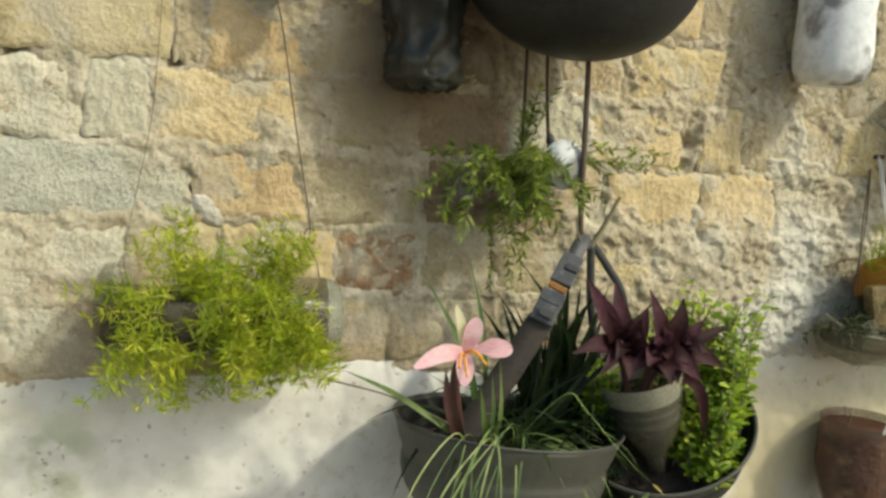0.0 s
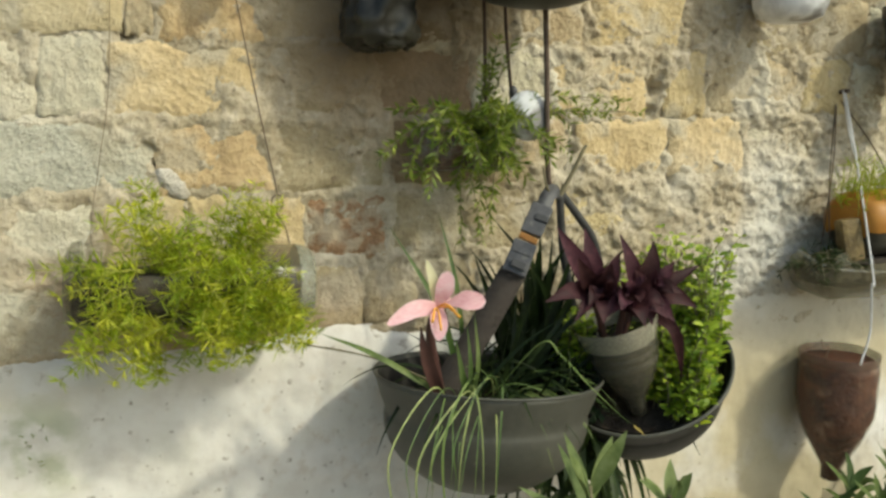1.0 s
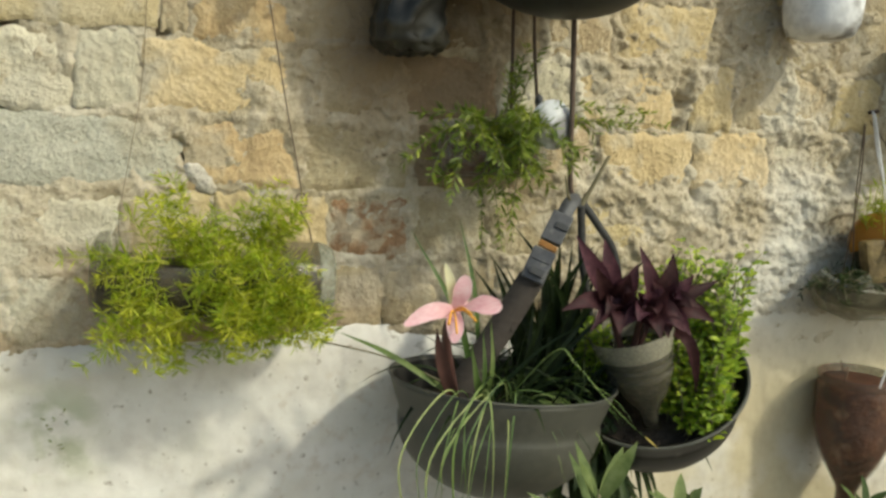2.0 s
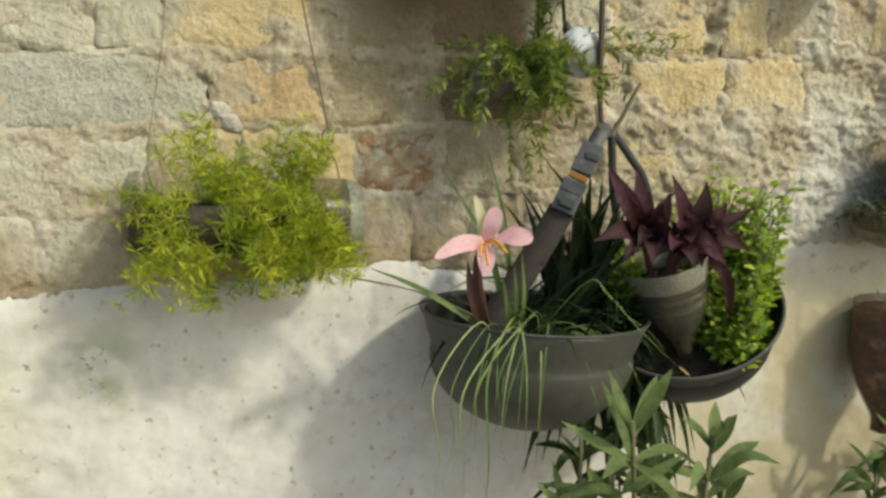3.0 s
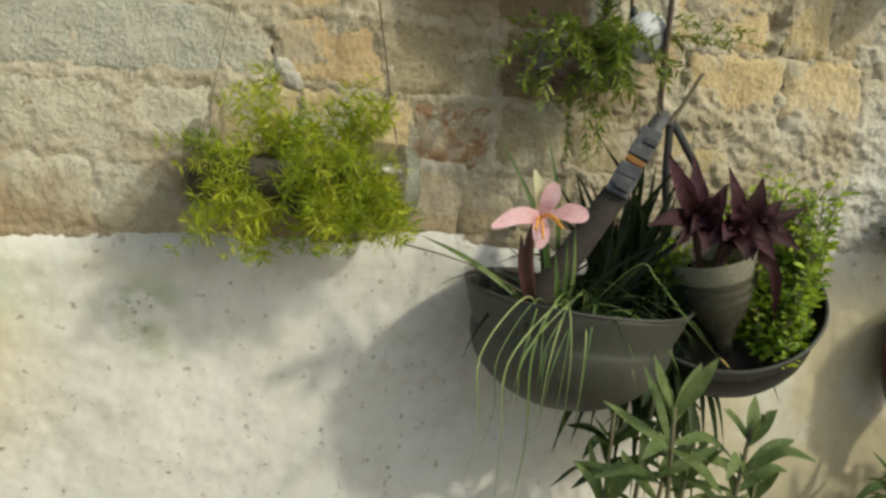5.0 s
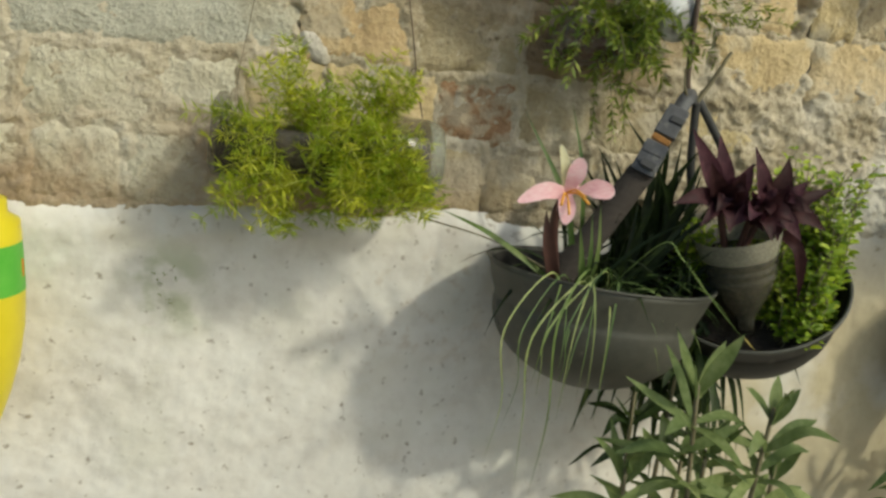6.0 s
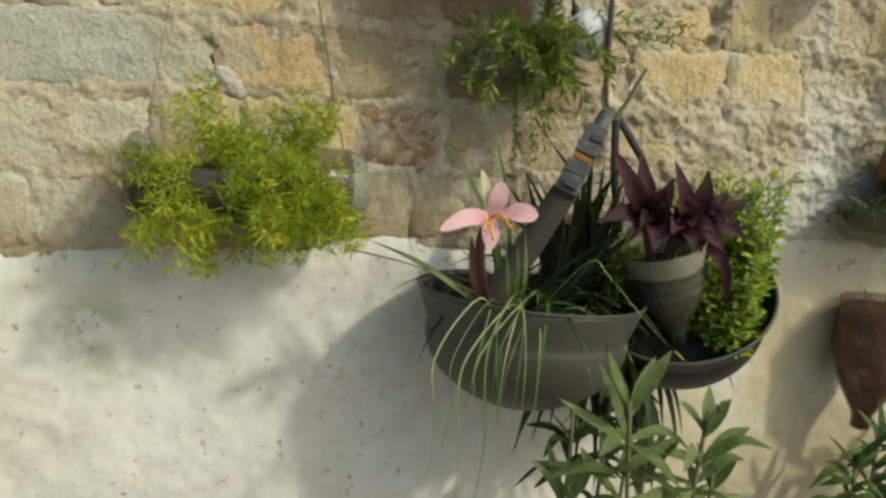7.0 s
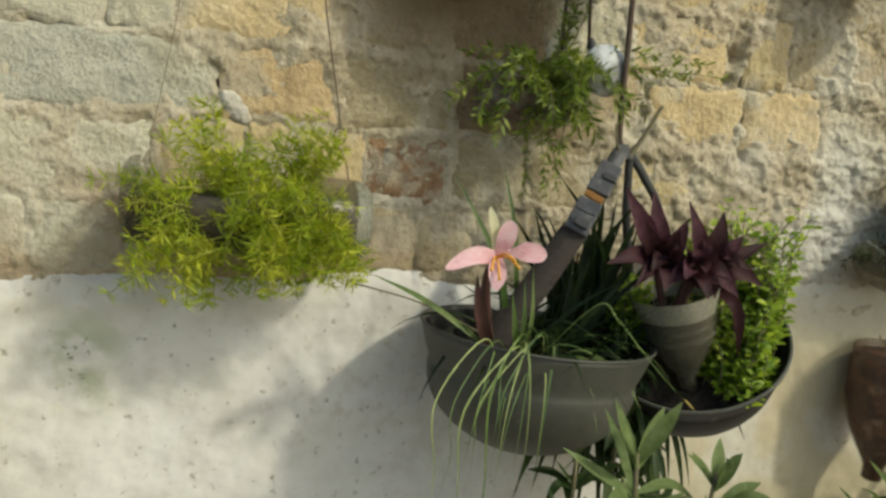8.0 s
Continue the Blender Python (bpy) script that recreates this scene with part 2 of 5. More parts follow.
CUP_SOIL = material("damp_soil", [(0.03, 0.027, 0.018), (0.05, 0.046, 0.032), (0.085, 0.078, 0.056)], 16, 0.9, 0.6, stretch=(0.6, 0.6, 5))
CLEAR = clear_plastic("clear_plastic", (0.6, 0.6, 0.56), 0.08, 0.85)
OLIVE_FILM = clear_plastic("stained_plastic", (0.26, 0.235, 0.15), 0.1, 0.62)
MILKY = clear_plastic("clouded_plastic", (0.34, 0.35, 0.28), 0.16, 0.45)
DARK_FILM = clear_plastic("dark_film", (0.06, 0.06, 0.06), 0.1, 0.2)
BLACK_FILM = material("glossy_black_film", [(0.012, 0.012, 0.010), (0.026, 0.025, 0.020), (0.085, 0.083, 0.068)], 11, 0.38, 0.5, 3, spec=0.3)
THIN_FILM = clear_plastic("thin_film", (0.20, 0.12, 0.09), 0.10, 0.74, 0.9)
WHITE_PAINT = material("chalky_white_paint", [(0.5, 0.51, 0.53), (0.7, 0.71, 0.73), (0.78, 0.79, 0.8)], 22, 0.6, 0.35, 4, stain=((0.17, 0.16, 0.15), 19, 0.53, 0.85))
BLUE = material("blue_cap", [(0.04, 0.12, 0.5), (0.06, 0.18, 0.62)], 30, 0.4, 0.05)
YELLOW = material("yellow_plastic", [(0.60, 0.50, 0.02), (0.68, 0.58, 0.03)], 12, 0.35, 0.05)
GREEN_LABEL = material("green_label", [(0.09, 0.38, 0.04), (0.14, 0.46, 0.06)], 20, 0.45, 0.05)
ORANGE = material("orange_print", [(0.75, 0.2, 0.04), (0.8, 0.28, 0.05)], 30, 0.45, 0.05)
LABEL_ORANGE = material("orange_plastic", [(0.29, 0.12, 0.012), (0.42, 0.19, 0.02)], 14, 0.5, 0.25)
TAPE = material("brown_tape", [(0.09, 0.062, 0.024), (0.17, 0.12, 0.045), (0.27, 0.20, 0.08)], 30, 0.6, 0.8, stain=((0.05, 0.04, 0.02), 22, 0.52, 0.8))
GRASS = material("grass_blade", [(0.05, 0.10, 0.02), (0.12, 0.19, 0.05), (0.22, 0.28, 0.10)], 25, 0.5, 0.1, vary=0.3, thin=0.3, stretch=(1, 1, 0.3))
# inner blades: the helmet's deep shade is put into their green
SHADED_GRASS = material("shaded_grass_blade", [(0.004, 0.009, 0.002), (0.010, 0.021, 0.004), (0.024, 0.043, 0.008)], 25, 0.5, 0.1, vary=0.35, thin=0.2, spec=0.25)
STRAW = material("yellowed_blade", [(0.30, 0.22, 0.05), (0.42, 0.33, 0.09)], 40, 0.6, 0.1, thin=0.3)
GRASS_LIGHT = material("pale_grass_blade", [(0.16, 0.22, 0.06), (0.28, 0.34, 0.12), (0.38, 0.42, 0.18)], 25, 0.5, 0.1, vary=0.2, thin=0.3)
FERN = material("fern_needle", [(0.17, 0.26, 0.010), (0.31, 0.40, 0.018), (0.46, 0.50, 0.045)], 14, 0.55, 0.0, vary=0.25, island=True, thin=0.4)
YOUNG_FERN = material("young_fern_needle", [(0.36, 0.42, 0.018), (0.52, 0.56, 0.045), (0.64, 0.64, 0.10)], 14, 0.55, 0.0, vary=0.2, island=True, thin=0.4)
FERN_STEM = material("fern_stem", [(0.24, 0.27, 0.03), (0.36, 0.36, 0.06)], 30, 0.6, 0.1)
SPRIG = material("mid_green_leaflet", [(0.085, 0.135, 0.016), (0.18, 0.25, 0.03), (0.34, 0.40, 0.065)], 18, 0.5, 0.0, vary=0.35, island=True, thin=0.35)
MOSS = material("pale_moss", [(0.26, 0.30, 0.14), (0.36, 0.40, 0.22)], 30, 0.9, 0.0, thin=0.3)
MINT = material("bright_green_leaf", [(0.13, 0.225, 0.012), (0.25, 0.37, 0.025), (0.42, 0.50, 0.07)], 26, 0.5, 0.1, vary=0.4, island=True, thin=0.4)
PURPLE = material("purple_leaf", [(0.022, 0.007, 0.010), (0.045, 0.015, 0.019), (0.088, 0.034, 0.038)], 30, 0.6, 0.1, vary=0.35, thin=0.25, spec=0.2)
PINK = material("pink_petal", [(0.74, 0.37, 0.43), (0.83, 0.51, 0.56), (0.88, 0.66, 0.68)], 40, 0.5, 0.1, thin=0.35, stretch=(1, 1, 3))
CREAM = material("cream_petal", [(0.75, 0.68, 0.35), (0.82, 0.78, 0.55)], 30, 0.5, 0.1, thin=0.35)
STAMEN = material("orange_stamen", [(0.7, 0.3, 0.03), (0.8, 0.42, 0.06)], 60, 0.6, 0.1)
STALK = material("reddish_stalk", [(0.045, 0.02, 0.017), (0.085, 0.038, 0.032)], 30, 0.5, 0.1)
LANCE = material("lance_leaf", [(0.10, 0.145, 0.045), (0.17, 0.225, 0.08), (0.25, 0.305, 0.135)], 25, 0.6, 0.15, vary=0.3, thin=0.4, spec=0.2)
# leaf green darkened to hold the helmets' shade; the tray weed shares it
LANCE_IN_SHADE = material("lance_leaf_in_shade", [(0.013, 0.026, 0.005), (0.025, 0.045, 0.009), (0.045, 0.075, 0.018)], 25, 0.55, 0.15, vary=0.3, thin=0.2, spec=0.25)
# lance leaf green, darkened in the colour for shade at the wall's foot
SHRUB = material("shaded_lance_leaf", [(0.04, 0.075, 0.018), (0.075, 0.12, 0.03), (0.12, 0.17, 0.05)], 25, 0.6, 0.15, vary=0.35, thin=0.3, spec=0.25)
BARK = material("green_brown_stem", [(0.12, 0.10, 0.06), (0.2, 0.18, 0.10)], 50, 0.7, 0.3)
INK = material("white_lettering", [(0.6, 0.6, 0.6), (0.75, 0.75, 0.75)], 60, 0.6, 0.05)

# ---- builders ----
ORIGIN = {}


def part(name, bm, mat, parent, label="", smooth=True, kind=""):
    """Link a bmesh, built in world places, as one mesh under a thing or a part."""
    at = ORIGIN[parent.name]
    bmesh.ops.translate(bm, verts=bm.verts, vec=-at)
    me = bpy.data.meshes.new(name)
    bm.to_mesh(me)
    bm.free()
    me.materials.append(mat)
    for f in me.polygons:
        f.use_smooth = smooth
    ob = new(name, me)
    ob.parent = parent
    ORIGIN[ob.name] = at
    return tagged(ob, label, kind=kind)


def thing(name, at, label, category, group="", kind=""):
    ob = new(name)
    ob.empty_display_size = 0.02
    ob.location = at
    ORIGIN[ob.name] = Vector(at)
    return tagged(ob, label, category, group, kind)


def turn_to(way):
    """The turn that takes z to the given way."""
    return Vector(way).to_track_quat("Z", "Y").to_matrix().to_4x4()


def lathe(bm, profile, m, seg=48, sx=1.0, sy=1.0, wobble=0.0, caps=(False, False), inner=0.0):
    """A turned shell from (radius, height) pairs, stretched in plan, at the pose m. inner: wall thickness."""
    prof = list(profile)
    if inner:
        prof = prof + [(max(r - inner, 0.0005), h + (inner if k == 0 else 0)) for k, (r, h) in reversed(list(enumerate(profile)))]
    rings = []
    for k, (r, h) in enumerate(prof):
        ring = []
        for s in range(seg):
            a = 2 * math.pi * s / seg
            w = 1 + wobble * noise.noise(Vector((math.cos(a) * 2, math.sin(a) * 2, h * 30 + 3)))
            ring.append(bm.verts.new(m @ Vector((r * sx * w * math.cos(a), r * sy * w * math.sin(a), h))))
        rings.append(ring)
    for a, b in zip(rings, rings[1:]):
        for s in range(seg):
            bm.faces.new((a[s], a[(s + 1) % seg], b[(s + 1) % seg], b[s]))
    if caps[0]:
        bm.faces.new(list(reversed(rings[0])))
    if caps[1]:
        bm.faces.new(rings[-1])
    return bm


def tube(bm, pts, r, seg=8, r_end=None):
    """A round rod along points, tapering to r_end."""
    pts = [Vector(p) for p in pts]
    r_end = r if r_end is None else r_end
    rings = []
    side = None
    for k, p in enumerate(pts):
        way = (pts[min(k + 1, len(pts) - 1)] - pts[max(k - 1, 0)]).normalized()
        if side is None:
            side = way.orthogonal().normalized()
        side = (side - way * side.dot(way)).normalized()
        up = way.cross(side)
        rr = r + (r_end - r) * k / (len(pts) - 1)
        rings.append([bm.verts.new(p + rr * (math.cos(2 * math.pi * s / seg) * side + math.sin(2 * math.pi * s / seg) * up)) for s in range(seg)])
    for a, b in zip(rings, rings[1:]):
        for s in range(seg):
            bm.faces.new((a[s], a[(s + 1) % seg], b[(s + 1) % seg], b[s]))
    bm.faces.new(list(reversed(rings[0])))
    bm.faces.new(rings[-1])
    return bm


def curve(*pts, n=10):
    """A smooth line through the points."""
    pts = [Vector(p) for p in pts]
    ext = [2 * pts[0] - pts[1], *pts, 2 * pts[-1] - pts[-2]]
    out = []
    for k in range(1, len(ext) - 2):
        a, b, c, d = ext[k - 1 : k + 3]
        for s in range(n):
            t = s / n
            out.append(0.5 * (2 * b + (c - a) * t + (2 * a - 5 * b + 4 * c - d) * t * t + (3 * b - a - 3 * c + d) * t ** 3))
    out.append(pts[-1])
    return out


def blade(bm, pts, width, face=(0, -1, 0.4), fold=0.25, shape=None, thick=0.0):
    """A leaf along points: two halves folded at the midrib, widest where shape says. thick gives it a lower skin."""
    pts = [Vector(p) for p in pts]
    shape = shape or (lambda u: min(1.0, 4 * u + 0.35) * min(1.0, (1 - u) * 2.2 + 0.02))
    rows = []
    last = len(pts) - 1
    for k, p in enumerate(pts):
        way = (pts[min(k + 1, last)] - pts[max(k - 1, 0)]).normalized()
        side = way.cross(Vector(face))
        if side.length < 1e-4:
            side = way.orthogonal()
        side.normalize()
        up = side.cross(way).normalized()
        w = 0.5 * width * max(0.03, shape(k / last))
        rows.append((bm.verts.new(p - w * side + fold * w * up), bm.verts.new(p), bm.verts.new(p + w * side + fold * w * up)))
    for a, b in zip(rows, rows[1:]):
        bm.faces.new((a[0], a[1], b[1], b[0]))
        bm.faces.new((a[1], a[2], b[2], b[1]))
    return bm


def needle(bm, p, way, size, width):
    """One flat needle or leaflet of four corners."""
    way = way.normalized()
    side = way.cross(Vector((random.uniform(-1, 1), random.uniform(-1, 1), random.uniform(-1, 1)))).normalized() * width * 0.5
    vs = [bm.verts.new(q) for q in (p, p + way * size * 0.45 + side, p + way * size, p + way * size * 0.45 - side)]
    bm.faces.new(vs)


def rough_sheet(bm, x0, x1, z0, z1, step, depth, y=0.0):
    """A sheet facing -y whose face stands out by depth(x, z), or is left out where that is None."""
    nx, nz = round((x1 - x0) / step), round((z1 - z0) / step)
    grid = {}
    for i in range(nx + 1):
        for k in range(nz + 1):
            px, pz = x0 + (x1 - x0) * i / nx, z0 + (z1 - z0) * k / nz
            d = depth(px, pz)
            if d is not None:
                grid[i, k] = bm.verts.new((px, y - d, pz))
    for i in range(nx):
        for k in range(nz):
            q = [grid.get(c) for c in ((i, k), (i + 1, k), (i + 1, k + 1), (i, k + 1))]
            if all(q):
                bm.faces.new(q)
    return bm


def box(bm, x0, x1, y0, y1, z0, z1):
    bmesh.ops.create_cube(bm, size=1, matrix=Matrix.LocRotScale(((x0 + x1) / 2, (y0 + y1) / 2, (z0 + z1) / 2), None, (x1 - x0, y1 - y0, z1 - z0)))
    return bm

# ---- the wall ----
def fbm(x, z, k, seed=0.0, octaves=4):
    return noise.fractal(Vector((x * k, seed, z * k)), 0.9, 2.1, octaves)


COURSES = [1.068, 1.152, 1.235, 1.317, 1.400, 1.483, 1.566, 1.650, 1.733]
ROWS_OF_BRICKS = {
    1: ((-0.74, -0.64, -0.545, -0.46, -0.37, -0.29, -0.235, -0.14, -0.07, 0.02), "ppptpotttt"),
    2: ((-0.78, -0.645, -0.518, -0.426, -0.335, -0.285, -0.207, -0.105, -0.01, 0.10), "pppyyyrtty"),
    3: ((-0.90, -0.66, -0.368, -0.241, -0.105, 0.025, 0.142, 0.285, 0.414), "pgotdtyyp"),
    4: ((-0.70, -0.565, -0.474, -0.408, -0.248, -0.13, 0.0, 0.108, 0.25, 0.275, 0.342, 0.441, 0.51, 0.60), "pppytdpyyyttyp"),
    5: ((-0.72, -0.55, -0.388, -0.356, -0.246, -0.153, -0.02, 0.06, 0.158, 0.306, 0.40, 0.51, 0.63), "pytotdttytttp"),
    6: ((-0.70, -0.56, -0.44, -0.30, -0.2, -0.1, 0.03, 0.14, 0.26, 0.40, 0.52, 0.66), "ytytottytytt"),
    7: ((-0.66, -0.5, -0.37, -0.25, -0.1, 0.02, 0.17, 0.30, 0.43, 0.57, 0.7), "tyotytytytt"),
}
PITS = ((-0.489, 1.288, 0.011), (-0.478, 1.282, 0.008), (-0.229, 1.462, 0.008), (-0.372, 1.366, 0.007), (-0.362, 1.356, 0.006), (0.289, 1.318, 0.008), (-0.474, 1.42, 0.012), (-0.535, 1.478, 0.013), (-0.53, 1.40, 0.012), (-0.385, 1.488, 0.008), (-0.37, 1.50, 0.008), (0.262, 1.44, 0.011), (0.255, 1.41, 0.008), (0.40, 1.36, 0.006), (0.03, 1.335, 0.014), (-0.14, 1.165, 0.010), (0.14, 1.43, 0.006))


def joint(x, z):
    """How far a place lies from the nearest joint of the brickwork, with wavering lines."""
    z += 0.010 * fbm(x, z, 10, 41, 4)
    x += 0.010 * fbm(x, z, 14, 43, 4)
    near = min(abs(z - c) for c in COURSES)
    k = sum(1 for c in COURSES if c <= z) - 1
    cuts = ROWS_OF_BRICKS[k][0] if k in ROWS_OF_BRICKS else ()
    return min([near] + [abs(x - c) for c in cuts])


def plaster_top(x):
    """The uneven upper edge of the plaster."""
    return 1.150 + 0.009 * fbm(x, 0, 7, 4, 3) + 0.0018 * fbm(x, 0, 45, 8, 3) + 0.016 * min(1, max(0, (x - 0.30) / 0.15)) + 0.014 * math.exp(-((x + 0.185) / 0.05) ** 2) - 0.012 * math.exp(-((x + 0.06) / 0.05) ** 2)


wall = thing("wall_garden", (0, 0, 0), "old brick garden wall, crumbling lime mortar, whitewashed plaster below", "wall", kind="structure")
core = box(bmesh.new(), -4, 4, 0.03, 0.3, 0, 2.7)
part("core", core, MORTAR, wall, smooth=False)


def mortar_depth(x, z):
    """Lime mortar standing proud of the worn bricks along the joints and smeared over their edges, with chips and pits."""
    near = math.exp(-(joint(x, z) / 0.008) ** 2)
    right = min(1, max(0, (x - 0.02) / 0.15)) * min(1, max(0, (1.36 - z) / 0.05))
    d = -0.0022 + 0.0034 * near + 0.0050 * fbm(x, z, 9, 1, 3) + (1 - 0.55 * right) * (0.0030 * fbm(x, z, 30, 7, 3) + 0.0019 * fbm(x, z, 90, 2, 3)) + 0.0018 * fbm(x, z, 190, 3, 3)
    d += 0.0062 * right
    chips = 0.4 + 0.6 * min(1, max(0, (x + 0.1) / 0.15))
    for k, seed, rise, level in ((17, 71, 0.0030, 0.10), (34, 73, 0.0022, 0.14), (62, 79, 0.0016, 0.14), (105, 83, 0.0013, 0.12)):
        n = fbm(x * 0.8 + z * 0.35, z * 1.15, k, seed, 3)
        d += chips * rise * 1.15 * min(1.0, max(0.0, (n - level) / 0.014))
    crack = fbm(x, z * 1.3, 11, 61, 3)
    if x > 0 and fbm(x, z, 9, 67, 2) > 0.12:
        d -= 0.004 * math.exp(-(crack / 0.035) ** 2)
    for px, pz, r in PITS:
        if abs(x - px) < 3 * r and abs(z - pz) < 3 * r:
            d -= 0.022 * math.exp(-((x - px) ** 2 * 1.4 + (z - pz) ** 2) / r ** 2)
    return d


def plain_depth(x, z):
    return 0.006 * fbm(x, z, 9, 1) + 0.004 * fbm(x, z, 30, 2)


part("mortar_bed", rough_sheet(bmesh.new(), -0.85, 0.90, 1.10, 1.72, 0.0031, mortar_depth), MORTAR, wall, "lumpy cream lime mortar")
for x0, x1, z0, z1 in ((-4, -0.85, 1.1, 2.7), (0.90, 4, 1.1, 2.7), (-0.85, 0.90, 1.72, 2.7)):
    part("mortar_bed", rough_sheet(bmesh.new(), x0, x1, z0, z1, 0.03, plain_depth), MORTAR, wall)


def plaster_depth(x, z):
    top = plaster_top(x)
    if z > top + 0.004:
        return None
    edge = min(1.0, max(0.0, (top - z) / 0.03))
    return -0.004 + 0.016 * edge ** 0.5 + 0.004 * fbm(x, z, 6, 21) + 0.0016 * fbm(x, z, 30, 22) + 0.0006 * fbm(x, z, 120, 23, 3)


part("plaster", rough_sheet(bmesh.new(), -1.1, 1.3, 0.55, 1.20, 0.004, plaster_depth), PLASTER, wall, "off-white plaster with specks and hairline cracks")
for x0, x1, z0, z1 in ((-4, -1.1, 0, 1.20), (1.3, 4, 0, 1.20), (-1.1, 1.3, 0, 0.55)):
    part("plaster", rough_sheet(bmesh.new(), x0, x1, z0, z1, 0.03, plaster_depth), PLASTER, wall)

ground = new("ground", bpy.data.meshes.new("ground"))
bm = bmesh.new()
bmesh.ops.create_grid(bm, x_segments=2, y_segments=2, size=400)
bm.to_mesh(ground.data)
bm.free()
ground.data.materials.append(GROUND)
tagged(ground, "bare trodden earth before the garden wall", "ground", kind="structure")

# ---- helmets ----
def helmet_profile(r, h, flare, crease=0.74, bowl=0.92):
    """A bowl and, above a creased step, a brim that flares out to the rim; from the crown (below) up."""
    pts = []
    for k in range(15):
        a = math.pi / 2 * k / 14
        pts.append((max(0.0008, (r - flare) * math.sin(a) ** bowl), h * crease * (1 - math.cos(a))))
    for u, back in ((0.05, 1.02), (0.1, 1.09), (0.18, 1.09), (0.32, 0.92), (0.5, 0.66), (0.7, 0.42), (0.86, 0.18), (1.0, 0.0)):
        pts.append((r - flare * back, h * (crease + (1 - crease) * u)))
    return pts


def helmet(name, at, m, r, h, flare, sx, sy, mat, label, soil=0.7, lip_size=0.0024, crease=0.74, bowl=0.92, edge=None):
    ob = thing(name, at, label, "helmet", "helmets used as planters")
    prof = helmet_profile(r, h, flare, crease, bowl)
    part("shell", lathe(bmesh.new(), prof, m, 72, sx, sy, 0.012, inner=0.003), mat, ob)
    part("lining", lathe(bmesh.new(), [(q - 0.005, h * 0.03 + z) for q, z in prof[3:-1]], m, 60, sx, sy, 0.012), LINING, ob, "black inner lining")
    lip = bmesh.new()
    ring = [m @ Vector((r * sx * math.cos(a), r * sy * math.sin(a), h)) for a in np.linspace(0, 2 * math.pi, 73)]
    tube(lip, ring, lip_size, 6)
    part("rim", lip, edge or mat, ob, "rolled rim")
    earth = bmesh.new()
    level = h * soil
    wide = r - flare - 0.004
    rows = [[earth.verts.new(m @ Vector((wide * q * sx * math.cos(a), wide * q * sy * math.sin(a), level + 0.006 * fbm(q * math.cos(a), q * math.sin(a), 6, 31)))) for a in np.linspace(0, 2 * math.pi, 40, endpoint=False)] for q in (0.02, 0.3, 0.6, 0.85, 1.0)]
    for a, b in zip(rows, rows[1:]):
        for s in range(40):
            earth.faces.new((a[s], b[s], b[(s + 1) % 40], a[(s + 1) % 40]))
    part("potting_soil", earth, SOIL, ob, "dark potting soil")
    return ob


A_POSE = pose(-0.039, -0.125, 0.985, -3.3, 3.5, -12)
B_POSE = pose(0.206, -0.078, 1.012, 31, -18, -12)
HAT_POSE = pose(0.010, -0.114, 1.515, 3, 4, -8)
helmet_a = helmet("helmet_planter", (-0.039, -0.125, 0.985), A_POSE, 0.128, 0.135, 0.0125, 1.0, 0.86, GREY_HELMET, "upturned worn grey helmet hung by its chin strap as a planter", 0.74, 0.0016, 0.64, 1.12)
helmet_b = helmet("helmet_planter", (0.216, -0.089, 0.989), B_POSE, 0.108, 0.12, 0.006, 1.0, 0.9, BLACK_HELMET, "upturned scuffed black helmet planter full of green herbs", 0.8, edge=GREY_HELMET)
hat = helmet("helmet_planter", (0.010, -0.114, 1.515), HAT_POSE, 0.151, 0.163, 0.012, 1.0, 0.70, BLACK_HELMET, "upturned matt black helmet planter hung high on the wall", 0.8)


def band(bm, pts, width, thick, face):
    """A flat strap along points, with thickness."""
    pts = [Vector(p) for p in pts]
    rings = []
    for k, p in enumerate(pts):
        way = (pts[min(k + 1, len(pts) - 1)] - pts[max(k - 1, 0)]).normalized()
        side = way.cross(Vector(face)).normalized() * width / 2
        up = side.normalized().cross(way) * thick / 2
        rings.append([bm.verts.new(p + q) for q in (-side - up, side - up, side + up, -side + up)])
    for a, b in zip(rings, rings[1:]):
        for s in range(4):
            bm.faces.new((a[s], a[(s + 1) % 4], b[(s + 1) % 4], b[s]))
    bm.faces.new(list(reversed(rings[0])))
    bm.faces.new(rings[-1])
    return bm


FACE = (-0.45, -0.85, 0.3)
APEX = Vector((0.064, -0.105, 1.318))
strap = part("chin_strap", band(bmesh.new(), curve((-0.125, -0.165, 1.075), (-0.105, -0.166, 1.115), (-0.055, -0.155, 1.18), (-0.012, -0.145, 1.238)), 0.029, 0.0022, FACE), STRAP, helmet_a, "frayed grey-brown webbing chin strap")


def block(bm, a, b, width, thick, face, bevel=0.002):
    """A bevelled slab from a to b."""
    a, b = Vector(a), Vector(b)
    way = (b - a).normalized()
    side = way.cross(Vector(face)).normalized()
    up = side.cross(way)
    m = Matrix((side, up, way)).transposed().to_4x4()
    m.translation = (a + b) / 2
    got = bmesh.ops.create_cube(bm, size=1, matrix=m @ Matrix.Diagonal((width, thick, (b - a).length, 1)))
    if bevel:
        edges = list({e for v in got["verts"] for e in v.link_edges})
        bmesh.ops.bevel(bm, geom=edges, offset=bevel, segments=2, profile=0.7, affect="EDGES")
    return bm


